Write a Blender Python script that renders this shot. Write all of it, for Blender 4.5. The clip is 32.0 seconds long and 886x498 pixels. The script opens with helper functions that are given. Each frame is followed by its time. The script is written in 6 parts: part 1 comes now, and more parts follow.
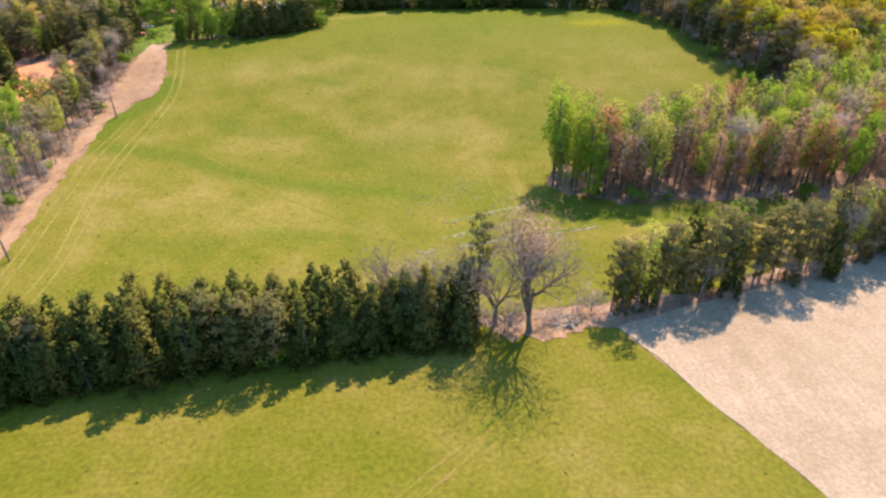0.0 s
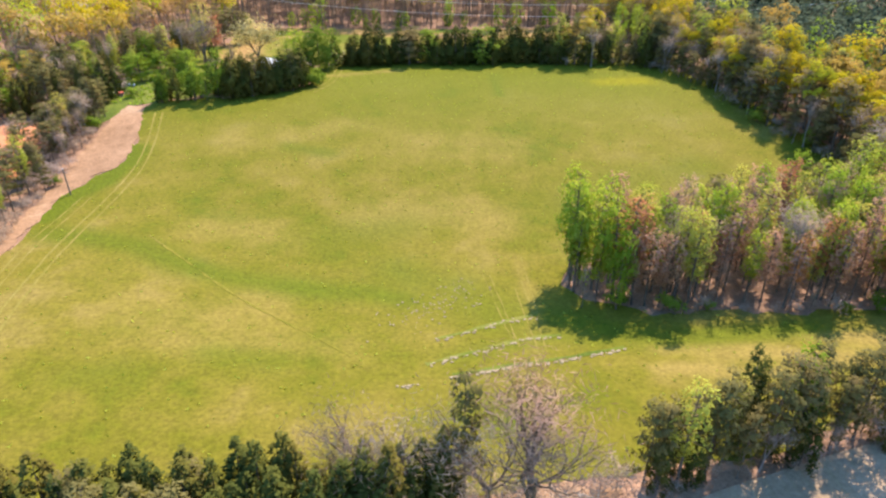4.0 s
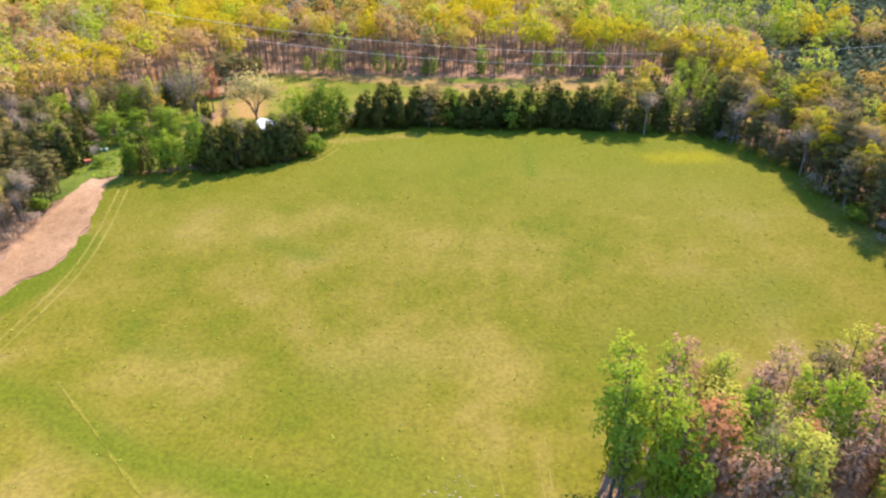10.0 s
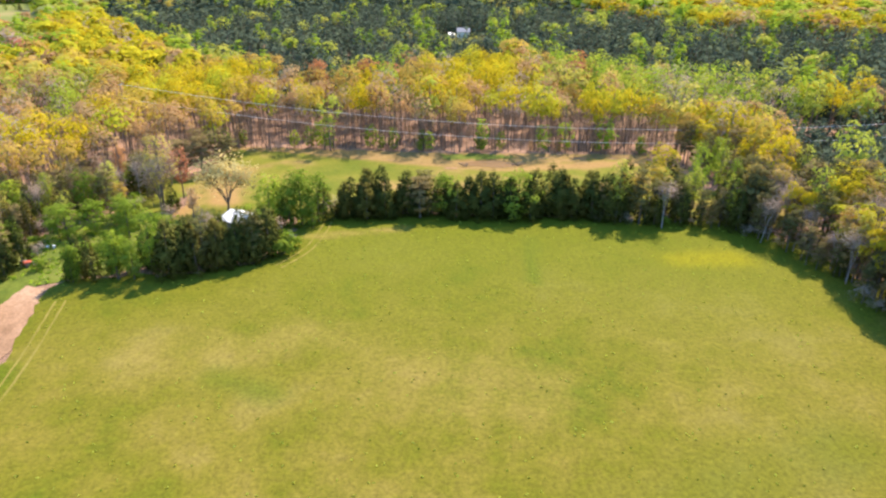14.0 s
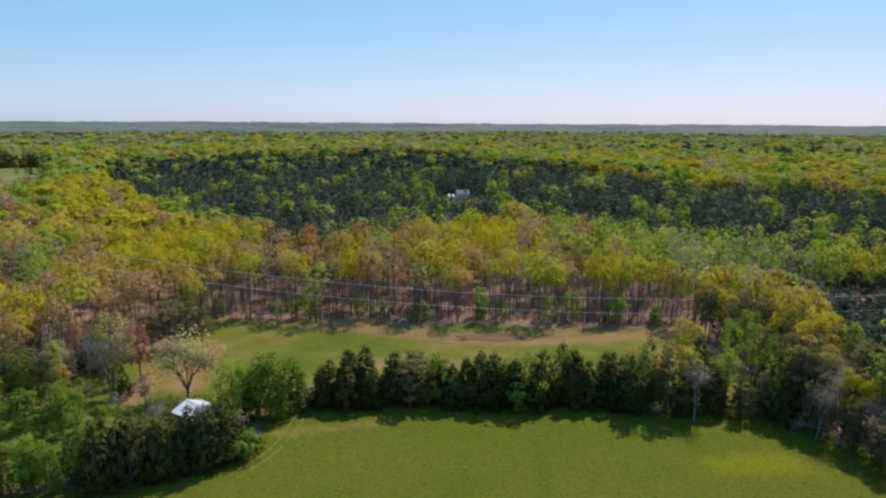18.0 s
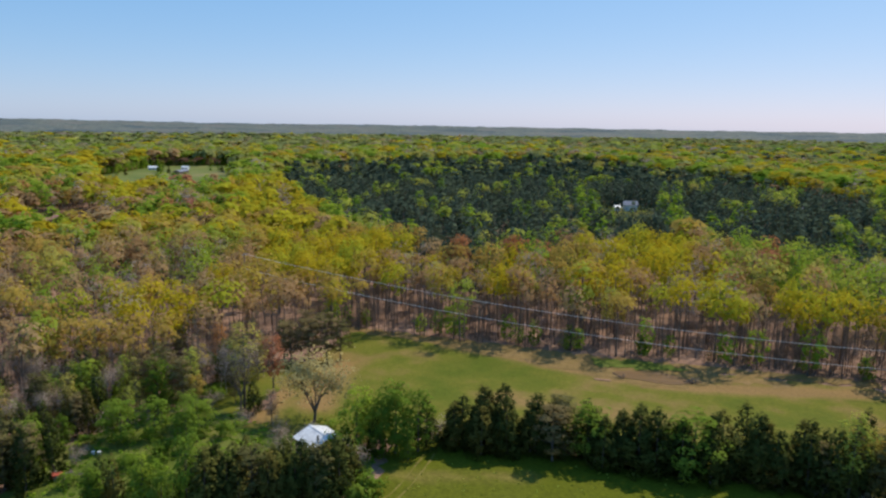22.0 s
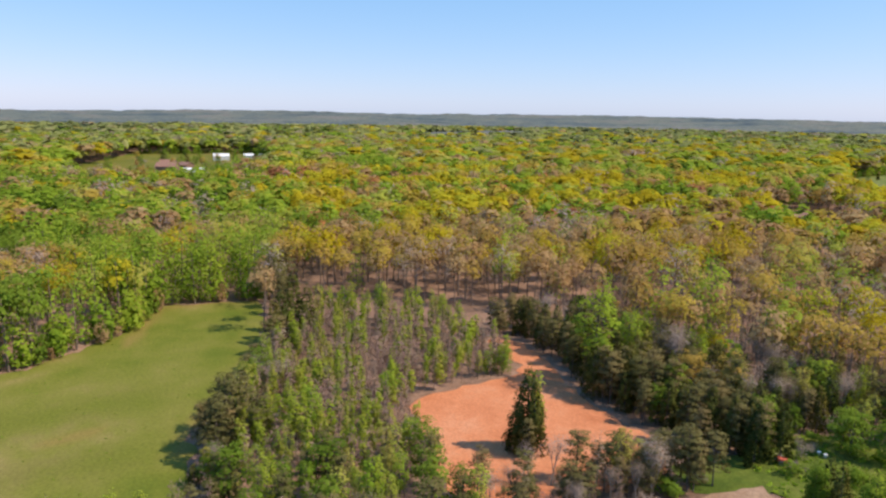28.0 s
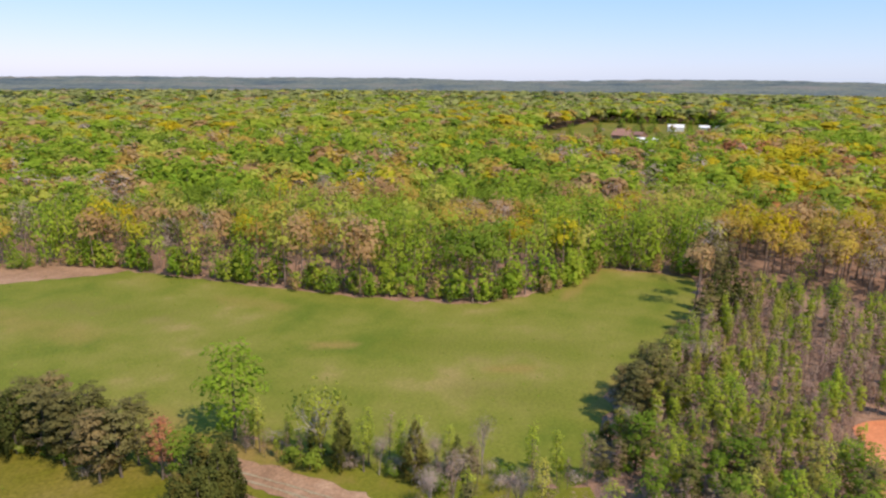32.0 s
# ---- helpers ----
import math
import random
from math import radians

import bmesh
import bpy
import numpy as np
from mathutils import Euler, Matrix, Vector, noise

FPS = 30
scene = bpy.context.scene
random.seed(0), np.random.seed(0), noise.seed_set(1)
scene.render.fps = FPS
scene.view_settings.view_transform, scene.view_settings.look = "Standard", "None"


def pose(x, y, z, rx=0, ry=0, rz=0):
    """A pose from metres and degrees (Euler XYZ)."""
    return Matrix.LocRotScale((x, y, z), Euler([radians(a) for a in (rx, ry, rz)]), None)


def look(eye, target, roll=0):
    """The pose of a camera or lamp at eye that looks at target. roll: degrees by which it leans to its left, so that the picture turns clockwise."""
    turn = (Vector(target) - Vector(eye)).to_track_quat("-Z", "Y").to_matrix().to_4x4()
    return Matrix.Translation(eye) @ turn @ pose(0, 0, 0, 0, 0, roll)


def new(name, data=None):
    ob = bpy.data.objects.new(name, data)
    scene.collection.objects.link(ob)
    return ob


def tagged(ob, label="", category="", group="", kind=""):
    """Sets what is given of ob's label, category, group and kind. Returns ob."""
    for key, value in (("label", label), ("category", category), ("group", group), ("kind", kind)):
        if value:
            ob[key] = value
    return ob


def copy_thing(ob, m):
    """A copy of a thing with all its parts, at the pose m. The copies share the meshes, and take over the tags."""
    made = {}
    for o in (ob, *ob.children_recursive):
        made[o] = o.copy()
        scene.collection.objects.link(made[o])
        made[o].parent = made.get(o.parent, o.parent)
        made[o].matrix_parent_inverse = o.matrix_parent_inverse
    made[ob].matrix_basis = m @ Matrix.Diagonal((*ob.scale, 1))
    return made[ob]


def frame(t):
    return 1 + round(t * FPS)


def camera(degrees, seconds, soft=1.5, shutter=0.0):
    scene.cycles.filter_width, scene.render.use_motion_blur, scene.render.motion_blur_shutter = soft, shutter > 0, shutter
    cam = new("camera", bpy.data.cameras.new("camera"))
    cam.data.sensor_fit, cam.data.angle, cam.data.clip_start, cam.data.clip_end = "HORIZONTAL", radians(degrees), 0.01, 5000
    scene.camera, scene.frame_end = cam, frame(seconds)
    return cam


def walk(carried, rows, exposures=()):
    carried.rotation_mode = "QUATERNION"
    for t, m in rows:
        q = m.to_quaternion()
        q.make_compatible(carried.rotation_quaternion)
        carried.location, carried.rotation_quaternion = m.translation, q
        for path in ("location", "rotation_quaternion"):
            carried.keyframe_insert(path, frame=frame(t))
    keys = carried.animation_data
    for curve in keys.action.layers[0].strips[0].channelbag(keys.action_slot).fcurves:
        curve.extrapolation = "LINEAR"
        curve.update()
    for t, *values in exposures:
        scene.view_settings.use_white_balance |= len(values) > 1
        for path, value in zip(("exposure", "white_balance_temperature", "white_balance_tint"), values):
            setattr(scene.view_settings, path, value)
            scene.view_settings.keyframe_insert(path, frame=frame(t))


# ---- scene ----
cam = camera(65.89, 32.0, soft=2.4)
PATH = [
    (0, (0.02, 0.01, 57.77), (8.58, 84.27, 4.59), 0.74),
    (0.5, (1.11, 2.99, 57.43), (6.99, 87.54, 4.35), 0.77),
    (1, (2.00, 6.09, 57.12), (7.90, 90.68, 4.12), 0.67),
    (1.5, (2.86, 9.14, 56.93), (8.72, 93.80, 4.03), 0.64),
    (2, (3.63, 12.13, 56.84), (9.54, 97.29, 4.76), 0.63),
    (2.5, (4.41, 15.11, 56.73), (10.33, 100.82, 5.55), 0.64),
    (3, (5.25, 18.16, 56.59), (11.05, 104.39, 6.29), 0.59),
    (3.5, (6.09, 21.32, 56.58), (11.76, 108.07, 7.16), 0.44),
    (5.5, (8.49, 33.60, 56.99), (14.05, 122.21, 10.98), 0.43),
    (6, (9.08, 36.47, 57.15), (14.56, 125.24, 11.45), 0.38),
    (6.5, (9.72, 39.33, 57.36), (15.14, 128.11, 11.66), 0.38),
    (7, (10.45, 42.32, 57.62), (15.64, 131.10, 11.89), 0.38),
    (7.5, (11.09, 45.35, 57.95), (16.26, 134.10, 12.16), 0.45),
    (8, (11.82, 48.64, 58.08), (14.23, 137.47, 12.20), 0.49),
    (8.5, (12.44, 51.76, 58.19), (12.59, 140.60, 12.28), 0.53),
    (9, (13.08, 54.83, 58.43), (13.06, 143.64, 12.46), 0.51),
    (9.5, (13.62, 58.04, 58.78), (13.52, 146.78, 12.68), 0.51),
    (10, (14.23, 61.18, 59.19), (13.95, 149.83, 12.91), 0.51),
    (10.5, (14.69, 64.17, 59.74), (14.34, 152.68, 13.20), 0.54),
    (11, (15.14, 67.17, 60.25), (14.73, 155.57, 13.51), 0.61),
    (11.5, (15.56, 70.40, 60.59), (15.04, 158.69, 13.64), 0.67),
    (12, (15.87, 73.59, 60.79), (15.24, 161.81, 13.72), 0.62),
    (12.5, (16.23, 76.52, 61.01), (15.50, 164.95, 14.32), 0.62),
    (13, (16.73, 79.52, 61.36), (15.70, 169.05, 16.82), 0.60),
    (13.5, (17.13, 82.45, 61.78), (15.88, 173.00, 19.37), 0.52),
    (14, (17.49, 85.10, 61.98), (16.06, 176.74, 21.97), 0.43),
    (14.5, (17.76, 87.95, 61.92), (16.21, 180.67, 24.48), 0.39),
    (16.5, (18.17, 98.41, 61.84), (16.40, 194.73, 35.02), 0.31),
    (17, (18.38, 100.94, 61.79), (16.51, 197.96, 37.65), 0.28),
    (17.5, (18.62, 103.49, 61.66), (16.73, 201.15, 40.25), 0.27),
    (18, (18.86, 106.16, 61.39), (16.88, 204.38, 42.72), 0.28),
    (18.5, (18.93, 108.81, 61.24), (16.94, 207.21, 43.55), 0.24),
    (19, (18.82, 111.59, 61.10), (16.91, 210.00, 43.46), 0.34),
    (19.5, (18.77, 114.24, 61.02), (15.48, 212.63, 43.45), 0.45),
    (20, (18.86, 116.74, 61.14), (7.06, 214.44, 43.42), 0.50),
    (20.5, (18.90, 119.41, 61.37), (0.18, 216.00, 43.48), 0.69),
    (21, (19.01, 121.49, 61.53), (-2.35, 217.51, 43.54), 0.72),
    (21.5, (19.15, 123.10, 61.67), (-3.04, 218.92, 43.61), 0.78),
    (22, (19.14, 124.08, 61.68), (-6.12, 219.11, 43.45), 0.80),
    (22.5, (19.21, 124.92, 61.58), (-13.06, 217.75, 43.12), 0.79),
    (23, (19.47, 125.17, 61.47), (-20.40, 214.97, 42.86), 0.75),
    (23.5, (19.84, 124.89, 61.46), (-27.22, 211.09, 42.62), 0.75),
    (24, (19.81, 124.75, 61.43), (-34.09, 206.82, 42.48), 0.74),
    (24.5, (19.01, 124.70, 61.28), (-41.24, 202.22, 42.31), 0.87),
    (26.5, (15.45, 119.62, 60.85), (-64.73, 176.21, 41.64), 0.85),
    (27, (15.31, 119.27, 60.73), (-69.88, 167.98, 41.48), 0.92),
    (27.5, (15.06, 119.17, 60.56), (-74.50, 159.23, 41.21), 0.94),
    (28, (15.11, 119.31, 60.73), (-78.02, 150.07, 41.20), 0.82),
    (28.5, (15.43, 119.47, 60.87), (-80.23, 141.03, 41.25), 0.77),
    (29, (15.52, 119.54, 60.90), (-81.66, 132.50, 41.23), 0.72),
    (29.5, (15.60, 119.44, 60.93), (-82.32, 124.35, 41.21), 0.74),
    (30, (15.71, 119.42, 60.93), (-82.28, 116.31, 41.21), 0.68),
    (30.5, (15.80, 119.39, 60.96), (-81.59, 108.55, 41.03), 0.61),
    (31, (15.74, 119.40, 60.92), (-80.29, 101.25, 39.74), 0.54),
    (31.5, (15.69, 119.44, 60.94), (-78.48, 94.60, 38.24), 0.50),
    (32, (15.56, 119.49, 60.92), (-76.59, 89.20, 36.61), 0.47),
]
walk(cam, [(t, look(eye, target, roll)) for t, eye, target, roll in PATH],
     exposures=[(0, 0.97, 8000, 18), (2, 1.05, 8000, 18), (14.2, 1.12, 8000, 18), (15.4, 0.62, 7400, 13), (16.5, 0.24, 7150, 10), (18, -0.2, 6950, 7), (19, -0.36, 6900, 7), (20.5, -0.36, 6900, 8), (23, -0.22, 7100, 12), (26.5, 0.0, 7400, 15), (32, 0.13, 7550, 18)])

# ---- sun and sky ----
SUN_TO = Vector((0.50, 0.87, 1.24)).normalized()
SUN_EL = math.asin(SUN_TO.z)
world = bpy.data.worlds.new("sky")
scene.world = world
world.use_nodes = True
wn = world.node_tree.nodes
sky = wn.new("ShaderNodeTexSky")
sky.sky_type = "NISHITA"
sky.sun_disc = False
sky.sun_elevation = SUN_EL
sky.sun_rotation = math.atan2(SUN_TO.x, SUN_TO.y)
sky.altitude = 800
sky.air_density, sky.dust_density, sky.ozone_density = 1.0, 0.6, 2.2
wn["Background"].inputs["Strength"].default_value = 0.15
apart, whole = wn.new("ShaderNodeSeparateColor"), wn.new("ShaderNodeCombineColor")
world.node_tree.links.new(sky.outputs["Color"], apart.inputs["Color"])
for channel, power, gain in (("Red", 0.90, 0.78), ("Green", 0.54, 1.85), ("Blue", 0.38, 3.6)):
    bend, lift = wn.new("ShaderNodeMath"), wn.new("ShaderNodeMath")
    bend.operation, lift.operation = "POWER", "MULTIPLY"
    bend.inputs[1].default_value, lift.inputs[1].default_value = power, gain
    world.node_tree.links.new(apart.outputs[channel], bend.inputs[0])
    world.node_tree.links.new(bend.outputs[0], lift.inputs[0])
    world.node_tree.links.new(lift.outputs[0], whole.inputs[channel])
world.node_tree.links.new(whole.outputs["Color"], wn["Background"].inputs["Color"])
sun_data = bpy.data.lights.new("sun", "SUN")
sun_data.energy, sun_data.angle, sun_data.color = 4.6, radians(0.53), (1.0, 0.95, 0.86)
sun = new("sun", sun_data)
sun.matrix_world = look(SUN_TO * 400, (0, 0, 0))

# ---- materials ----


def nodes_of(name):
    m = bpy.data.materials.new(name)
    m.use_nodes = True
    m.node_tree.nodes.clear()
    return m, m.node_tree.nodes, m.node_tree.links


def ramp(nodes, stops):
    r = nodes.new("ShaderNodeValToRGB")
    el = r.color_ramp.elements
    while len(el) < len(stops):
        el.new(0.5)
    for e, (p, c) in zip(el, stops):
        e.position, e.color = p, (*c, 1)
    return r


def noise_node(nodes, links, scale, detail=4.0, rough=0.55, vector=None):
    n = nodes.new("ShaderNodeTexNoise")
    n.inputs["Scale"].default_value, n.inputs["Detail"].default_value = scale, detail
    n.inputs["Roughness"].default_value = rough
    if vector is not None:
        links.new(vector, n.inputs["Vector"])
    return n


def mix(nodes, links, fac, a, b, mode="MIX"):
    m = nodes.new("ShaderNodeMix")
    m.data_type, m.blend_type = "RGBA", mode
    for sock, v in ((m.inputs["Factor"], fac), (m.inputs["A"], a), (m.inputs["B"], b)):
        if isinstance(v, bpy.types.NodeSocket):
            links.new(v, sock)
        elif isinstance(v, tuple):
            sock.default_value = (*v, 1)
        else:
            sock.default_value = v
    return m.outputs["Result"]


def leaf_material(name, dark, light, other, through_light=0.5):
    """Foliage: one hue for each plant, small changes from clump to clump, light passing through the leaves."""
    m, n, l = nodes_of(name)
    geo, info, own = n.new("ShaderNodeNewGeometry"), n.new("ShaderNodeObjectInfo"), n.new("ShaderNodeAttribute")
    own.attribute_name = "tint"
    both, wrap = n.new("ShaderNodeMath"), n.new("ShaderNodeMath")
    both.operation, wrap.operation = "ADD", "FRACT"
    l.new(info.outputs["Random"], both.inputs[0])
    l.new(own.outputs["Fac"], both.inputs[1])
    l.new(both.outputs[0], wrap.inputs[0])
    hue = ramp(n, [(0.0, dark), (0.5, light), (1.0, other)])
    l.new(wrap.outputs[0], hue.inputs["Fac"])
    clump = noise_node(n, l, 0.4, 2.0, 0.5, geo.outputs["Position"])
    c1 = ramp(n, [(0.3, (0.86, 0.86, 0.86)), (0.7, (1.12, 1.12, 1.12))])
    l.new(clump.outputs["Fac"], c1.inputs["Fac"])
    c = mix(n, l, 1.0, hue.outputs["Color"], c1.outputs["Color"], "MULTIPLY")
    leafr = ramp(n, [(0.0, (0.92, 0.92, 0.92)), (1.0, (1.08, 1.08, 1.08))])
    l.new(geo.outputs["Random Per Island"], leafr.inputs["Fac"])
    d = mix(n, l, 1.0, c, leafr.outputs["Color"], "MULTIPLY")
    dif, tra = n.new("ShaderNodeBsdfDiffuse"), n.new("ShaderNodeBsdfTranslucent")
    mixer, out = n.new("ShaderNodeMixShader"), n.new("ShaderNodeOutputMaterial")
    mixer.inputs["Fac"].default_value = through_light
    l.new(d, dif.inputs["Color"])
    l.new(d, tra.inputs["Color"])
    l.new(dif.outputs[0], mixer.inputs[1])
    l.new(tra.outputs[0], mixer.inputs[2])
    l.new(mixer.outputs[0], out.inputs["Surface"])
    return m


def ground_material(name, stops, scale_big, scale_mid, scale_fine, fine=0.35, bump=0.3, rough=0.95, streak=None, north=None, zones=None):
    """Soil or turf: broad patches, middling mottling and fine grain."""
    m, n, l = nodes_of(name)
    geo = n.new("ShaderNodeNewGeometry")
    big = noise_node(n, l, scale_big, 3.0, 0.55, geo.outputs["Position"])
    mid = noise_node(n, l, scale_mid, 5.0, 0.65, geo.outputs["Position"])
    grain = noise_node(n, l, scale_fine, 4.0, 0.7, geo.outputs["Position"])
    both = n.new("ShaderNodeMath")
    both.operation = "MULTIPLY_ADD"
    both.inputs[1].default_value = 0.45
    l.new(mid.outputs["Fac"], both.inputs[0])
    scaled = n.new("ShaderNodeMath")
    scaled.operation, scaled.inputs[1].default_value = "MULTIPLY", 0.55
    l.new(big.outputs["Fac"], scaled.inputs[0])
    l.new(scaled.outputs[0], both.inputs[2])
    col = ramp(n, stops)
    l.new(both.outputs[0], col.inputs["Fac"])
    gr = ramp(n, [(0.3, (1 - fine,) * 3), (0.7, (1 + fine,) * 3)])
    l.new(grain.outputs["Fac"], gr.inputs["Fac"])
    c = mix(n, l, 1.0, col.outputs["Color"], gr.outputs["Color"], "MULTIPLY")
    if north:
        xyz, span = n.new("ShaderNodeSeparateXYZ"), n.new("ShaderNodeMapRange")
        l.new(geo.outputs["Position"], xyz.inputs[0])
        sway = n.new("ShaderNodeMath")
        sway.operation, sway.inputs[1].default_value = "MULTIPLY_ADD", 90.0
        l.new(both.outputs[0], sway.inputs[0])
        l.new(xyz.outputs["Y"], sway.inputs[2])
        span.inputs["From Min"].default_value, span.inputs["From Max"].default_value = north[0] + 45, north[1] + 45
        span.inputs["To Max"].default_value = north[3]
        span.interpolation_type = "SMOOTHSTEP"
        l.new(sway.outputs[0], span.inputs["Value"])
        c = mix(n, l, span.outputs["Result"], c, mix(n, l, 1.0, gr.outputs["Color"], north[2], "MULTIPLY"))
    if streak:
        mp = n.new("ShaderNodeMapping")
        mp.inputs["Rotation"].default_value = (0, 0, radians(streak[0]))
        mp.inputs["Scale"].default_value = (1.0, 0.06, 1.0)
        l.new(geo.outputs["Position"], mp.inputs["Vector"])
        st = noise_node(n, l, streak[1], 3.0, 0.6, mp.outputs["Vector"])
        sr = ramp(n, [(0.4, (0, 0, 0)), (0.7, (1, 1, 1))])
        l.new(st.outputs["Fac"], sr.inputs["Fac"])
        sm = n.new("ShaderNodeMath")
        sm.operation, sm.inputs[1].default_value = "MULTIPLY", streak[3]
        l.new(sr.outputs["Color"], sm.inputs[0])
        c = mix(n, l, sm.outputs[0], c, streak[2])
    for zone, hue in zones or ():
        own, edge = n.new("ShaderNodeAttribute"), n.new("ShaderNodeMapRange")
        own.attribute_name = zone
        sum_ = n.new("ShaderNodeMath")
        sum_.operation, sum_.inputs[1].default_value = "MULTIPLY_ADD", 0.9
        l.new(mid.outputs["Fac"], sum_.inputs[0])
        l.new(own.outputs["Fac"], sum_.inputs[2])
        edge.interpolation_type = "SMOOTHSTEP"
        edge.inputs["From Min"].default_value, edge.inputs["From Max"].default_value = 0.42, 1.5
        l.new(sum_.outputs[0], edge.inputs["Value"])
        gate = n.new("ShaderNodeMath")
        gate.operation, gate.use_clamp = "MULTIPLY", True
        lift = n.new("ShaderNodeMath")
        lift.operation, lift.use_clamp, lift.inputs[1].default_value = "MULTIPLY", True, 5.0
        l.new(own.outputs["Fac"], lift.inputs[0])
        l.new(edge.outputs["Result"], gate.inputs[0])
        l.new(lift.outputs[0], gate.inputs[1])
        c = mix(n, l, gate.outputs[0], c, mix(n, l, 1.0, gr.outputs["Color"], hue, "MULTIPLY"))
    p, out = n.new("ShaderNodeBsdfPrincipled"), n.new("ShaderNodeOutputMaterial")
    p.inputs["Roughness"].default_value = rough
    p.inputs["Specular IOR Level"].default_value = 0.15
    l.new(c, p.inputs["Base Color"])
    bp = n.new("ShaderNodeBump")
    bp.inputs["Strength"].default_value, bp.inputs["Distance"].default_value = bump, 0.3
    l.new(grain.outputs["Fac"], bp.inputs["Height"])
    l.new(bp.outputs["Normal"], p.inputs["Normal"])
    l.new(p.outputs[0], out.inputs["Surface"])
    return m


def plain_material(name, a, b, scale=6.0, rough=0.8, metal=0.0):
    m, n, l = nodes_of(name)
    geo = n.new("ShaderNodeNewGeometry")
    t = noise_node(n, l, scale, 5.0, 0.65, geo.outputs["Position"])
    r = ramp(n, [(0.35, a), (0.65, b)])
    l.new(t.outputs["Fac"], r.inputs["Fac"])
    p, out = n.new("ShaderNodeBsdfPrincipled"), n.new("ShaderNodeOutputMaterial")
    p.inputs["Roughness"].default_value, p.inputs["Metallic"].default_value = rough, metal
    l.new(r.outputs["Color"], p.inputs["Base Color"])
    bp = n.new("ShaderNodeBump")
    bp.inputs["Strength"].default_value, bp.inputs["Distance"].default_value = 0.3, 0.05
    l.new(t.outputs["Fac"], bp.inputs["Height"])
    l.new(bp.outputs["Normal"], p.inputs["Normal"])
    l.new(p.outputs[0], out.inputs["Surface"])
    return m


LEAF = {
    "cedar": leaf_material("cedar_foliage", (0.050, 0.065, 0.018), (0.090, 0.098, 0.024), (0.128, 0.108, 0.027), 0.12),
    "pine": leaf_material("pine_foliage", (0.120, 0.112, 0.040), (0.175, 0.152, 0.058), (0.235, 0.172, 0.074), 0.2),
    "plantation": leaf_material("plantation_foliage", (0.054, 0.078, 0.054), (0.080, 0.108, 0.068), (0.108, 0.132, 0.072), 0.2),
    "green": leaf_material("green_foliage", (0.19, 0.30, 0.032), (0.29, 0.41, 0.046), (0.37, 0.43, 0.055), 0.5),
    "deep": leaf_material("deep_green_foliage", (0.11, 0.18, 0.022), (0.18, 0.27, 0.034), (0.24, 0.31, 0.045), 0.42),
    "pale": leaf_material("pale_green_foliage", (0.33, 0.40, 0.056), (0.44, 0.47, 0.085), (0.47, 0.41, 0.10), 0.5),
    "yellow": leaf_material("yellow_oak_foliage", (0.43, 0.335, 0.025), (0.54, 0.43, 0.030), (0.42, 0.43, 0.042), 0.45),
    "bronze": leaf_material("bronze_oak_foliage", (0.41, 0.270, 0.072), (0.50, 0.345, 0.083), (0.50, 0.385, 0.070), 0.45),
    "rust": leaf_material("rust_maple_foliage", (0.399, 0.170, 0.076), (0.493, 0.246, 0.093), (0.459, 0.178, 0.111), 0.42),
    "cream": leaf_material("cream_blossom", (0.46, 0.37, 0.15), (0.58, 0.47, 0.21), (0.54, 0.47, 0.21), 0.45),
    "pink": leaf_material("pink_bud_foliage", (0.41, 0.22, 0.145), (0.51, 0.30, 0.20), (0.46, 0.32, 0.215), 0.42),
    "young": leaf_material("sapling_foliage", (0.246, 0.323, 0.034), (0.332, 0.399, 0.051), (0.374, 0.374, 0.068), 0.48),
    "thicket": leaf_material("thicket_twigs", (0.27, 0.17, 0.135), (0.36, 0.235, 0.18), (0.31, 0.235, 0.15), 0.25),
    "twig": leaf_material("twig_haze", (0.31, 0.235, 0.18), (0.41, 0.32, 0.25), (0.38, 0.30, 0.27), 0.3),
    "umber": leaf_material("umber_oak_foliage", (0.36, 0.22, 0.105), (0.45, 0.285, 0.13), (0.44, 0.31, 0.15), 0.38),
    # dulled green for distant crowns: aerial haze put into the leaf colour
    "hazed": leaf_material("hazed_far_foliage", (0.24, 0.27, 0.095), (0.32, 0.33, 0.115), (0.35, 0.31, 0.145), 0.35),
}
WOOD_BARK = plain_material("oak_bark", (0.13, 0.09, 0.068), (0.27, 0.19, 0.145), 2.5, 0.95)
BARK = plain_material("bark", (0.07, 0.055, 0.042), (0.17, 0.135, 0.105), 2.5, 0.95)
GREY_BARK = plain_material("grey_bark", (0.17, 0.145, 0.13), (0.30, 0.26, 0.24), 2.0, 0.95)
PALE_BARK = plain_material("pale_bark", (0.32, 0.28, 0.24), (0.52, 0.48, 0.43), 1.5, 0.9)
TURF_ZONES = (("bloom", (0.165, 0.155, 0.005)), ("dry", (0.225, 0.168, 0.045)), ("lush", (0.084, 0.108, 0.006)))
MEADOW = ground_material("meadow_turf", [(0.36, (0.082, 0.103, 0.006)), (0.45, (0.121, 0.116, 0.010)), (0.54, (0.156, 0.131, 0.019)), (0.64, (0.203, 0.155, 0.042))], 0.022, 0.11, 1.6, 0.3, north=(160, 235, (0.094, 0.113, 0.004), 0.84), zones=TURF_ZONES)
WEST_MEADOW = ground_material("west_meadow_turf", [(0.36, (0.10, 0.132, 0.014)), (0.47, (0.145, 0.158, 0.022)), (0.57, (0.18, 0.175, 0.034)), (0.68, (0.26, 0.20, 0.07))], 0.02, 0.08, 1.5, 0.2, zones=TURF_ZONES)
